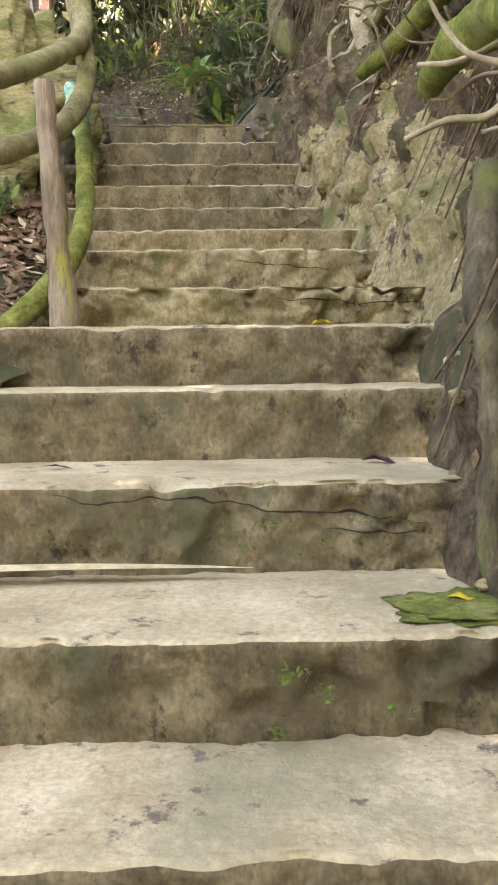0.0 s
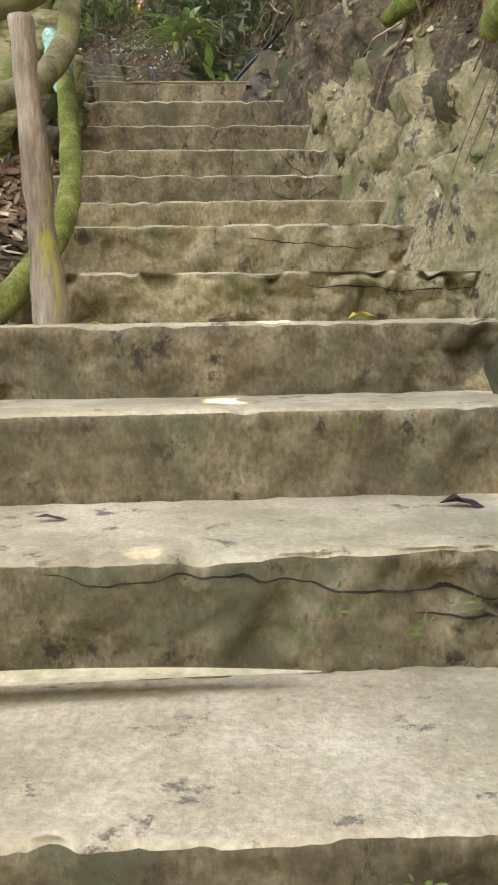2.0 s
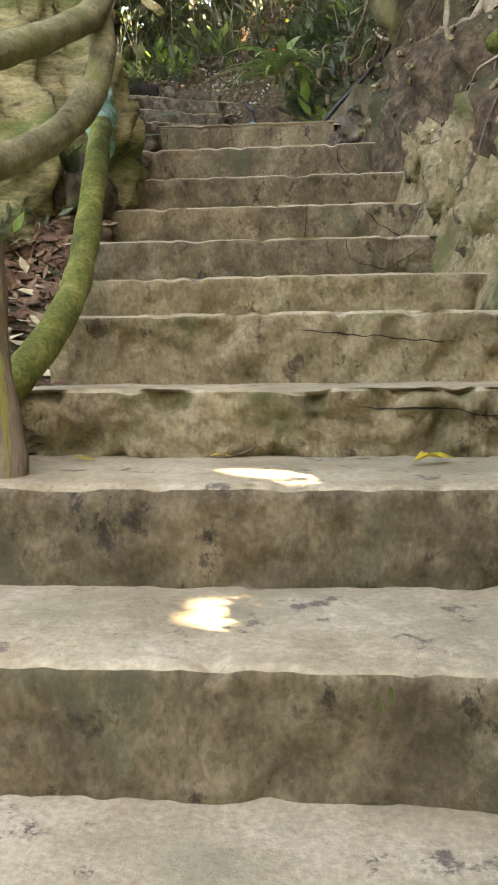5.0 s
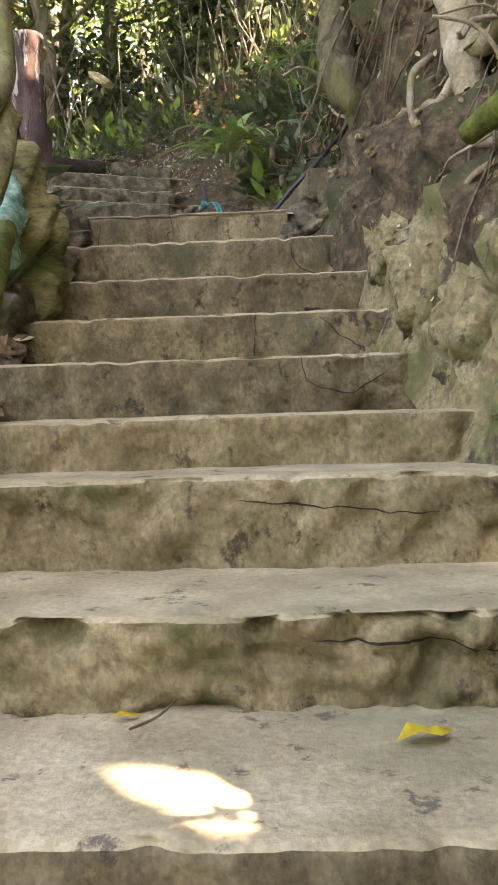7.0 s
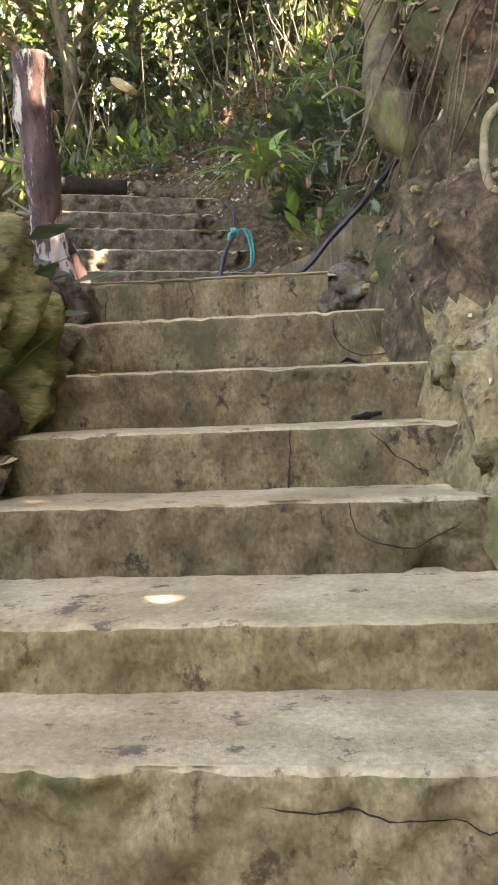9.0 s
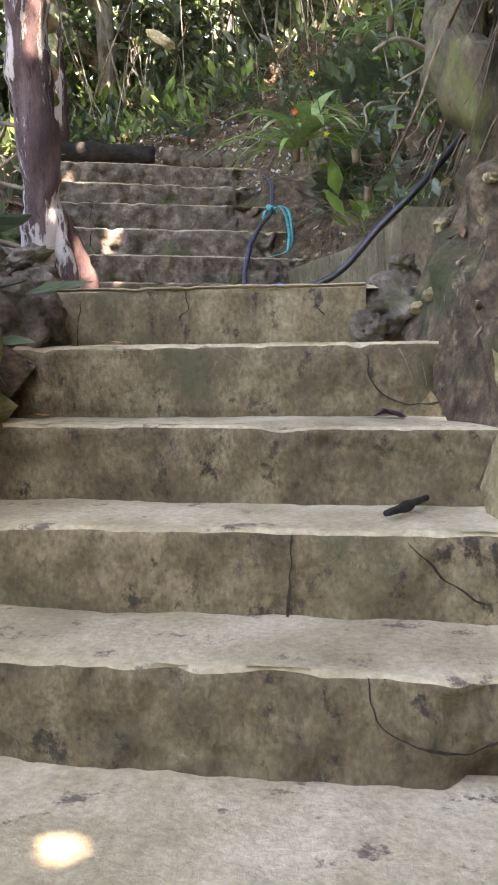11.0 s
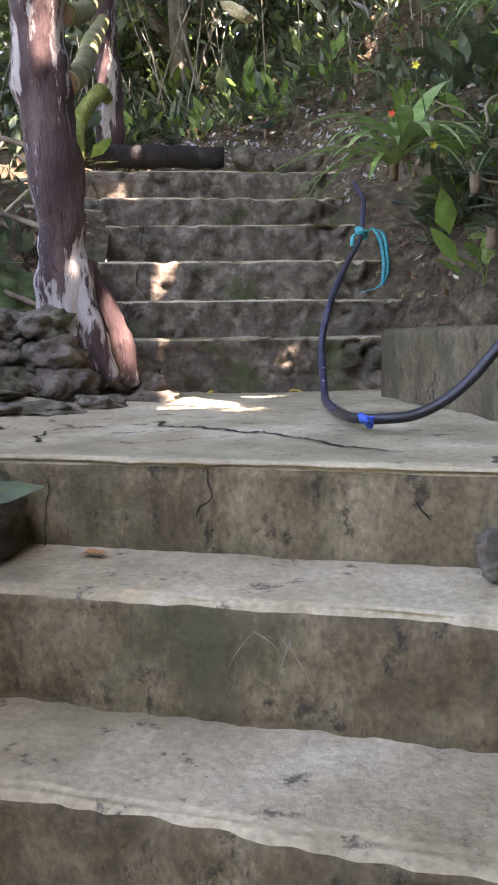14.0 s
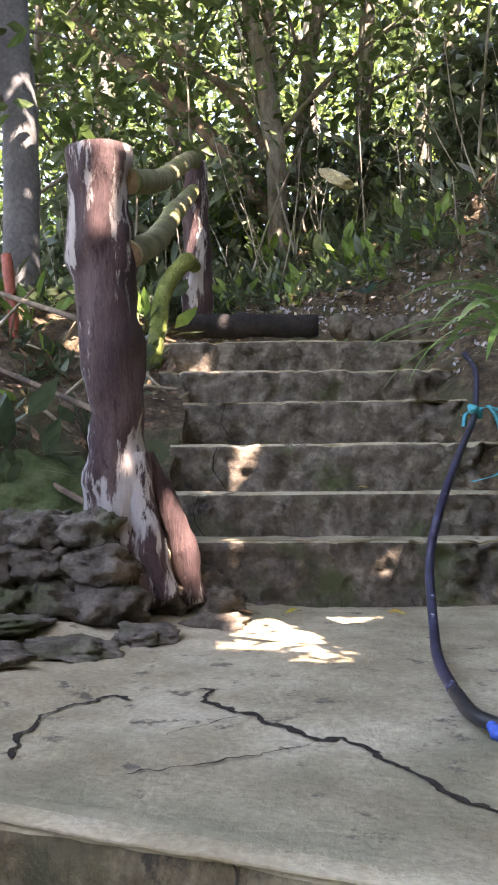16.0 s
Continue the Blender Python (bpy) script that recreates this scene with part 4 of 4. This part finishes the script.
for at, mat, lab in [((-0.15, 9.78, 3.72), FLOWER, "small yellow flower on the bank"), ((-0.28, 10.1, 3.62), RED, "small red flower on the bank"), ((-0.08, 9.85, 3.42), FLOWER, "small yellow flower on the bank")]:
    ob = tagged(new("flower"), lab, "flower")
    ob.location = at
    for i in range(5):
        v, f = [], []
        a = i * 1.257
        leaf((0, 0, 0), (math.cos(a), -0.5, math.sin(a)), (0, -1, 0.3), 0.021, 0.013, v, f)
        mesh_ob("petal", v, f, mat, ob)
    tube("stalk", [(0, 0.02, 0), (0.02, 0.08, -0.1), (0.05, 0.16, -0.24)], [0.003, 0.003, 0.004], LEAF, ob, sides=5, rough=0.05)


# ---- forest ----
# the gaps through which the sun reaches the stairs
SPOTS = [((-0.06, 4.44, 0.63), 0.035), ((0.16, 4.47, 0.63), 0.03), ((0.38, 4.24, 0.63), 0.09), ((-0.03, 4.80, 0.85), 0.03), ((0.22, 4.84, 0.85), 0.03), ((0.21, 4.68, 0.85), 0.06),
         ((-0.7, 9.92, 2.60), 0.03), ((-0.45, 9.98, 2.58), 0.0), ((-1.2, 9.75, 2.65), 0.0), ((-0.95, 9.85, 2.64), -0.02),
         ((-1.40, 9.08, 3.78), 0.0), ((-1.42, 9.08, 3.60), -0.02), ((-1.40, 9.1, 3.95), 0.02), ((-1.36, 9.24, 2.95), 0.03), ((-1.25, 9.38, 2.6), 0.02), ((-1.32, 9.28, 2.78), 0.02), ((-0.22, 6.2, 1.41), 0.0), ((-0.72, 7.24, 2.0), -0.05),
         ((-1.4, 10.2, 3.04), 0.02), ((-1.5, 10.05, 2.85), 0.02)]


dapple = random.Random(5)
for k in range(80):
    SPOTS.append(((-0.60 + dapple.gauss(0, 0.25), 9.24 + dapple.gauss(0, 0.17), 2.42), dapple.uniform(-0.03, 0.055)))


def sunlit(p, s):
    """Whether a leaf of size s at p would stand in one of the gaps of the canopy."""
    for c, r in SPOTS:
        w = p - Vector(c)
        if (w - TO_SUN * w.dot(TO_SUN)).length < r + s * 0.3:
            return True
    return False


def leafy_crown(points, count, size, spread, mat, name, label, hang=0.0, parent=None):
    v, f = [], []
    for k in range(count):
        c = Vector(rng.choice(points))
        p = c + Vector((rng.gauss(0, spread), rng.gauss(0, spread), rng.gauss(0, spread * 0.6)))
        s = size * rng.uniform(0.6, 1.4)
        if parent and sunlit(p + parent.location, s):
            continue
        leaf(p, unit(0.6) + Vector((0, 0, -hang)), unit() + Vector((0, 0, 0.8)), s, s * 0.45, v, f)
    ob = mesh_ob(name, v, f, mat, parent, smooth=False)
    return ob


def forest_tree(base, top, r, seed, crown=True, limbs=5, leaves=420, mat=CANOPY_LEAF, mid=(0, 0, 0), bare=0.35):
    ob = tagged(new("tree"), "slim forest tree with a leafy crown", "tree", "forest trees")
    ob.location = base
    rel = Vector(top) - Vector(base)
    line = [Vector((0, 0, -0.3)), rel * 0.3 + Vector(mid), rel * 0.65 - Vector(mid) * 0.5, rel]
    tube("trunk", line, [r * 1.2, r, r * 0.8, r * 0.5], TRUNK, ob, sides=10, rough=0.25, per=8, seed=seed, freq=5.0)
    many, tips = [], []
    for i in range(limbs):
        t = bare + (1 - bare) * (i + 0.5) / limbs
        p = rel * t
        a = rng.uniform(0, 6.28)
        q = p + Vector((math.cos(a), math.sin(a), rng.uniform(0.1, 0.8))) * rng.uniform(0.6, 1.5)
        many.append(([p, (p + q) / 2 + Vector((0, 0, 0.1)), q], [r * 0.35, r * 0.25, r * 0.1]))
        tips += [q, (p + q) / 2 + Vector((0, 0, 0.1))]
    for pts, rad in many:
        tube("limb", pts, rad, TRUNK, ob, sides=6, per=4)
    if crown:
        leafy_crown(tips + [rel], leaves, 0.13, 0.42, mat, "crown", "", 0.3, ob)
    return ob


TREES = [((-2.70, 14.0, 4.4), (-3.05, 14.0, 9.5), 0.09), ((-2.55, 14.4, 4.4), (-2.4, 14.6, 9.8), 0.07), ((-3.1, 15.0, 4.4), (-3.2, 15.2, 10.0), 0.09), ((-2.1, 14.8, 4.6), (-2.0, 15.0, 10.0), 0.08),
         ((-3.9, 14.2, 4.2), (-4.1, 14.6, 9.0), 0.06), ((-4.6, 15.5, 4.2), (-4.3, 15.8, 10.0), 0.10), ((-5.4, 14.8, 4.2), (-5.6, 15.2, 9.5), 0.09), ((-1.3, 15.2, 5.2), (-1.2, 15.6, 10.5), 0.09),
         ((-6.4, 16.5, 4.0), (-6.2, 16.8, 10.0), 0.12), ((-0.2, 14.6, 5.8), (-0.4, 15.2, 10.5), 0.08), ((-3.6, 17.5, 4.2), (-3.5, 17.8, 11.0), 0.12), ((-5.0, 19.0, 4.2), (-5.2, 19.2, 11.0), 0.14),
         ((-7.6, 18.5, 4.0), (-7.4, 18.9, 11.0), 0.14), ((-2.2, 19.0, 4.6), (-2.4, 19.0, 11.0), 0.13), ((-4.2, 12.6, 4.0), (-4.6, 12.9, 8.5), 0.05), ((-9.0, 15.5, 3.8), (-9.2, 15.5, 10.0), 0.13),
         ((0.8, 13.5, 6.2), (0.9, 14.0, 11.0), 0.08), ((-3.3, 10.6, 3.5), (-3.6, 10.9, 8.5), 0.06), ((1.6, 10.5, 6.0), (1.5, 10.2, 11.0), 0.10), ((2.7, 4.9, 4.4), (2.9, 4.8, 10.5), 0.10),
         ((2.2, 3.0, 3.0), (2.3, 3.2, 9.5), 0.12), ((-3.0, 6.0, 2.0), (-3.2, 6.1, 8.5), 0.10), ((-3.2, 2.0, 0.4), (-3.1, 2.1, 8.0), 0.12), ((2.4, -1.0, 1.0), (2.3, -1.2, 8.0), 0.12), ((-3.0, -2.0, -1.0), (-3.0, -2.2, 7.0), 0.12)]
for i, (a, b, r) in enumerate(TREES):
    forest_tree(a, b, r, i * 1.3, mid=(rng.uniform(-0.15, 0.15), rng.uniform(-0.1, 0.1), 0), leaves=1000 if i < 18 else 500, limbs=8, bare=0.25)
tagged(tube("leaning_trunk", [(-4.9, 14.0, 7.7), (-4.2, 14.0, 7.0), (-3.25, 14.0, 6.05), (-2.75, 14.05, 5.3)], [0.05, 0.06, 0.07, 0.08], DARK_ROOT, sides=10, rough=0.2), "dark fallen trunk leaning among the trees", "tree")
tagged(tube("leaning_trunk", [(-3.9, 14.3, 7.3), (-3.2, 14.3, 6.6), (-2.7, 14.3, 5.7)], [0.04, 0.05, 0.06], DARK_ROOT, sides=10, rough=0.2), "dark fallen trunk leaning among the trees", "tree")
tagged(tube("leaning_trunk", [(-3.36, 11.0, 6.3), (-3.30, 11.0, 5.6), (-3.22, 11.0, 4.98), (-3.2, 11.0, 4.0), (-3.2, 11.0, 3.2)], [0.12, 0.12, 0.11, 0.11, 0.12], GREY_TRUNK, sides=14, rough=0.12), "thick smooth grey trunk leaning beside the path", "tree")

# undergrowth: shrubs with slim stems and many leaves, up the slope and between the trees
for k in range(64):
    if k < 40:
        p, n = bank_place(0.58, 0.85, 0.42, 0.95, BANK, BM)
        h = rng.uniform(0.5, 1.3)
    elif k < 54:
        p, n = bank_place(0.36, 0.56, 0.72, 0.97, BANK, BM)
        h = rng.uniform(0.5, 1.1)
    else:
        p, n = Vector((rng.uniform(-8, -2.8), rng.uniform(12.5, 16.0), 4.2)), Vector((0, 0, 1))
        h = rng.uniform(0.6, 1.8)
    ob = tagged(new("shrub"), "leafy green shrub in the undergrowth", "shrub", "undergrowth shrubs")
    ob.location = p
    many, tips = [], []
    for i in range(6):
        d = (Vector((0, 0, 1.4)) + n * 0.5 + unit() * 0.9).normalized()
        q = d * h * rng.uniform(0.6, 1.1)
        many.append(([(0, 0, -0.05), q * 0.5 + unit() * 0.05, q], [0.008, 0.006, 0.003]))
        tips += [q, q * 0.7]
    tubes("stem", many, LEAF, ob, sides=5, per=3)
    leafy_crown(tips, 130, rng.choice([0.10, 0.14, 0.2]), 0.16, rng.choice([LEAF, LEAF, LEAF, BRIGHT_LEAF]), "foliage", "", 0.5, ob)

# bamboo-like thin stems behind the landing
many = []
for k in range(90):
    x, y = rng.uniform(-8, 0.5), rng.uniform(13.2, 17)
    z = 4.1 + max(0, (x + 2.5) * 0.6)
    top = Vector((x + rng.uniform(-1.3, 1.3), y, z + rng.uniform(1.0, 4)))
    many.append(([(x, y, z - 0.3), (Vector((x, y, z)) + top) / 2 + unit() * 0.1, top], [0.014, 0.011, 0.006]))
tagged(tubes("thin_stems", many, TRUNK, sides=5, per=3), "many thin upright stems in the forest behind", "stems", kind="stuff")

# far wood behind, and leaves between the trunks
v, f, v2, f2 = [], [], [], []
for k in range(62000):
    y = rng.uniform(13.6, 24)
    x = rng.uniform(-12, 6)
    z = 4.0 + max(0, (x + 2.0) * 0.5) + rng.uniform(0, 8) ** 1.0
    if nz(x, y, z, 0.55, 4) < -0.05 - (0.12 if z < 6 else 0.0):
        continue
    s = rng.uniform(0.08, 0.24)
    target = (v, f) if nz(x, y, z, 0.7, 9) > -0.05 else (v2, f2)
    small_leaf((x, y, z), unit(0.7) + Vector((0, 0, -0.4)), unit() + Vector((0, 0, 0.8)), s, s * 0.3, *target)
stuff("far_foliage", CANOPY_LEAF, "sunlit leaves of the wood behind", "foliage", v, f)
stuff("far_foliage", LEAF, "dark green leaves of the wood behind", "foliage", v2, f2)
v, f = [], []
for k in range(22000):
    a = rng.uniform(0, 6.28)
    r = rng.uniform(26, 40)
    p = Vector((r * math.cos(a), 8 + r * math.sin(a), rng.uniform(0, 13)))
    s = rng.uniform(0.5, 1.0)
    small_leaf(p, unit(0.7), unit() + Vector((0, 0, 0.8)), s, s * 0.5, v, f)
# Unseen leaves behind the camera's start, added to block low sky light.
for k in range(9000):
    p = Vector((rng.uniform(-10, 10), rng.uniform(-9, -4), rng.uniform(-2.5, 7.5)))
    s = rng.uniform(0.25, 0.5)
    small_leaf(p, unit(0.7), unit() + Vector((0, 0, 0.8)), s, s * 0.5, v, f)
stuff("distant_wood", CANOPY_LEAF, "wood closing the view, with unseen leaves behind that block light", "foliage", v, f)

# Far leaves in the brightened tone, filling the sky gaps with painted glow.
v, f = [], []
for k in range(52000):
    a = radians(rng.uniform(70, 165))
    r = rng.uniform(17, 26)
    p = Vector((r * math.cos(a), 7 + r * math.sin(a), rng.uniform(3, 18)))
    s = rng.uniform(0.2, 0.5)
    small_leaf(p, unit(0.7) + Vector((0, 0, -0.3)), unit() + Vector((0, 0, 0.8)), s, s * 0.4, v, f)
stuff("sunny_wood", GLOW_LEAF, "far leaves of the wood, backlit glow put into their yellow-green", "foliage", v, f)

# the canopy overhead, with the gaps through which the sun reaches the stairs
v, f = [], []
for k in range(30000):
    x, y = rng.uniform(1.2, 7.5), rng.uniform(-6.0, 11.0)
    z = rng.uniform(8.3, 10.2)
    p = Vector((x, y, z))
    s = rng.uniform(0.22, 0.42)
    d = unit(0.35)
    if not sunlit(p + d * s * 0.5, s):
        small_leaf(p, d, unit(0.5) + Vector((0, 0, 1.6)), s, s * 0.66, v, f)
for k in range(5000):
    p = Vector((rng.uniform(-7.0, 1.2), rng.uniform(7.6, 14.0), rng.uniform(8.3, 10.5)))
    s = rng.uniform(0.22, 0.42)
    if p.y < 8.8 and rng.random() < 0.6:
        continue
    d = unit(0.35)
    if not sunlit(p + d * s * 0.5, s):
        small_leaf(p, d, unit(0.5) + Vector((0, 0, 1.6)), s, s * 0.66, v, f)
for k in range(3000):
    p = Vector((rng.uniform(-3.0, 1.2), rng.uniform(4.6, 7.8), rng.uniform(8.3, 10.2)))
    s = rng.uniform(0.22, 0.42)
    d = unit(0.35)
    if not sunlit(p + d * s * 0.5, s):
        small_leaf(p, d, unit(0.5) + Vector((0, 0, 1.6)), s, s * 0.66, v, f)
stuff("canopy", CANOPY_LEAF, "high leaf canopy of the forest trees", "foliage", v, f)


# ---- small things on the steps ----
def fallen_leaf(at, way, length, width, mat, label, curl=0.3, name="fallen_leaf"):
    v, f = [], []
    leaf((0, 0, 0), way, (0, 0, 1), length, width, v, f, curl)
    ob = tagged(mesh_ob(name, v, f, mat), label, "leaf")
    ob.location = at
    return ob


v, f = [], []
blade((0, 0, 0), (1, 0.02, 0.04), 1.0, 0.055, 0.07, v, f, segs=10)
tagged(mesh_ob("dry_palm_blade", v, f, PALE_DRY), "long dry straw-coloured palm leaflet on a tread", "leaf").location = (-0.93, 3.56, 0.20)
fallen_leaf((0.47, 3.33, 0.19), (1, -0.3, 0), 0.075, 0.04, YELLOW, "yellow fallen leaf on the step")
fallen_leaf((0.56, 3.08, 0.12), (0.3, -1, -0.4), 0.08, 0.04, YELLOW, "yellow fallen leaf by the step")
fallen_leaf((0.40, 4.02, 0.412), (1, -0.15, 0.1), 0.11, 0.05, PURPLE, "dark purple fallen leaf on the tread", 0.6)
fallen_leaf((-0.50, 3.98, 0.412), (1, 0.1, 0), 0.075, 0.03, PURPLE, "dark dry leaf on the tread")
fallen_leaf((-0.50, 5.03, 0.852), (1, 0.1, 0), 0.06, 0.035, YELLOW, "small yellow fallen leaf on the tread")
fallen_leaf((-0.15, 5.06, 0.852), (1, 0.4, 0.1), 0.06, 0.025, YELLOW, "small yellow fallen leaf on the tread")
fallen_leaf((0.35, 4.93, 0.852), (1, 0.3, 0.3), 0.10, 0.05, YELLOW, "yellow fallen leaf curled on the tread", 0.5)
fallen_leaf((-0.72, 7.28, 2.01), (1, 0.2, 0.2), 0.06, 0.04, ORANGE_LEAF, "orange-brown dry leaf on the step")
fallen_leaf((-0.62, 7.64, 2.22), (1, 0.2, 0.2), 0.06, 0.035, ORANGE_LEAF, "orange-brown dry leaf on the step")
fallen_leaf((0.22, 7.36, 2.008), (1, 0.1, 0.2), 0.09, 0.05, PURPLE, "dark dry leaf on the step", 0.6)
for i, (x, y) in enumerate([(-1.15, 9.5), (-1.08, 9.3), (-0.62, 9.72), (-0.66, 9.66), (-1.2, 8.95), (-0.95, 9.6), (-0.3, 9.7)]):
    fallen_leaf((x, y, 2.42), (math.cos(i * 2.1), math.sin(i * 2.1), 0.05), 0.07, 0.035, YELLOW if i % 2 else ORANGE_LEAF, "yellowed fallen leaf on the landing")
fallen_leaf((-0.95, 10.35, 2.84), (1, 0.2, 0.1), 0.05, 0.03, YELLOW, "yellow leaf on the upper step")
tagged(tube("black_stick", [(0.255, 6.93, 1.815), (0.30, 7.02, 1.818), (0.35, 7.115, 1.825)], [0.008, 0.012, 0.007], CHAR, sides=8, rough=0.35, freq=25), "short charred black stick on the tread", "stick")
tagged(tube("twig", [(-0.10, 4.99, 0.856), (-0.06, 5.03, 0.862), (-0.03, 5.085, 0.875)], [0.003, 0.003, 0.002], DARK_ROOT, sides=6), "thin brown twig on the tread", "twig")
tagged(tube("log", [(-2.30, 11.30, 3.80), (-1.95, 11.44, 3.80), (-1.52, 11.60, 3.80)], [0.07, 0.075, 0.07], CHAR, sides=14, rough=0.25), "dark log edging the top step", "log")
for i in range(5):
    t = i / 4
    tagged(boulder("rock", (-1.40 + 0.42 * t, 11.68 + 0.16 * t, 3.78 + rng.uniform(-0.02, 0.03)), (0.08, 0.09, 0.08), RUBBLE, 90 + i, 3, 0.35), "mossy stone edging the top step", "rock", "stones on the top step")
tagged(boulder("dry_sheath", (-1.85, 13.15, 5.25), (0.13, 0.07, 0.05), PALE_DRY, 120, 4, 0.35), "pale pinkish dry palm sheath caught on the slope", "dry leaf").rotation_euler = (0.2, 0.5, 0.3)

# grass tufts growing on the risers
v, f = [], []
for x, y, z, n in [(0.12, 3.11, 0.10, 26), (0.18, 3.11, 0.06, 18), (0.10, 3.10, 0.0, 16), (0.32, 3.11, 0.03, 12), (0.10, 3.63, 0.30, 12), (0.05, 3.63, 0.24, 10), (0.25, 3.63, 0.26, 10), (0.33, 3.63, 0.30, 8), (0.24, 4.16, 0.58, 6)]:
    for i in range(n):
        p = Vector((x + rng.gauss(0, 0.014), y - 0.004, z + rng.gauss(0, 0.012)))
        d = Vector((rng.uniform(-0.6, 0.6), -0.7, rng.uniform(0.2, 1.0)))
        leaf(p, d, unit() + Vector((0, 0, 1)), rng.uniform(0.015, 0.035), 0.008, v, f)
stuff("small_ferns", BRIGHT_LEAF, "tiny bright green plants growing from the risers", "plants", v, f)

tagged(boulder("moss_patch", (0.50, 3.30, 0.176), (0.15, 0.12, 0.010), MOSSY, 150, 4, 0.4, None, 2.4), "thin green moss patch on the tread edge", "moss")
# wisps of dry grass on the upper risers
v, f = [], []
for x, y, z in [(-0.18, 7.40, 2.18), (-0.14, 7.40, 2.17), (0.28, 7.40, 2.19), (0.34, 7.40, 2.18)]:
    for i in range(2):
        blade((x + rng.gauss(0, 0.01), y - 0.006, z), (rng.uniform(-0.7, 0.9), -0.25, rng.uniform(-0.6, 0.2)), rng.uniform(0.05, 0.11), 0.0016, 0.8, v, f, segs=4)
stuff("dry_grass", STALK, "wisps of dry grass hanging on the risers", "grass", v, f)

# fence and rods left of the post
fence = tagged(new("fence"), "rough fence of dark poles with one red rod", "fence")
for a, b, r, mat, nm in [((-3.6, 10.5, 4.10), (-1.62, 9.45, 3.42), 0.012, DARK_ROOT, "pole"), ((-3.6, 10.5, 3.72), (-1.62, 9.45, 3.10), 0.012, DARK_ROOT, "pole"), ((-2.92, 10.5, 4.10), (-2.76, 10.45, 3.2), 0.03, RUST, "red_rod"),
                         ((-2.95, 10.3, 3.75), (-2.2, 10.0, 2.9), 0.015, GREY_WOOD, "pole"), ((-2.4, 9.7, 3.0), (-1.6, 9.3, 2.78), 0.012, DARK_ROOT, "pole")]:
    a, b = Vector(a), Vector(b)
    tube(nm, [a, (a + b) / 2 + Vector((0, 0, 0.01)), b], [r, r, r], mat, fence, sides=8, rough=0.15)
# a mossy mound and dead wood behind the low wall
tagged(boulder("mossy_mound", (-2.15, 9.6, 2.7), (0.5, 0.35, 0.28), DARK_MOSS, 130, 5, 0.2), "green mossy mound behind the low wall", "mound")
many = []
for k in range(40):
    p = Vector((rng.uniform(-3.4, -2.0), rng.uniform(9.9, 11.2), rng.uniform(3.0, 3.6)))
    d = unit(0.5) * rng.uniform(0.2, 0.5)
    many.append(([p - d, p, p + d], [0.008, 0.012, 0.006]))
tagged(tubes("dead_branches", many, ROOT, sides=5, per=3), "heap of dead grey branches on the slope", "branches", kind="stuff")
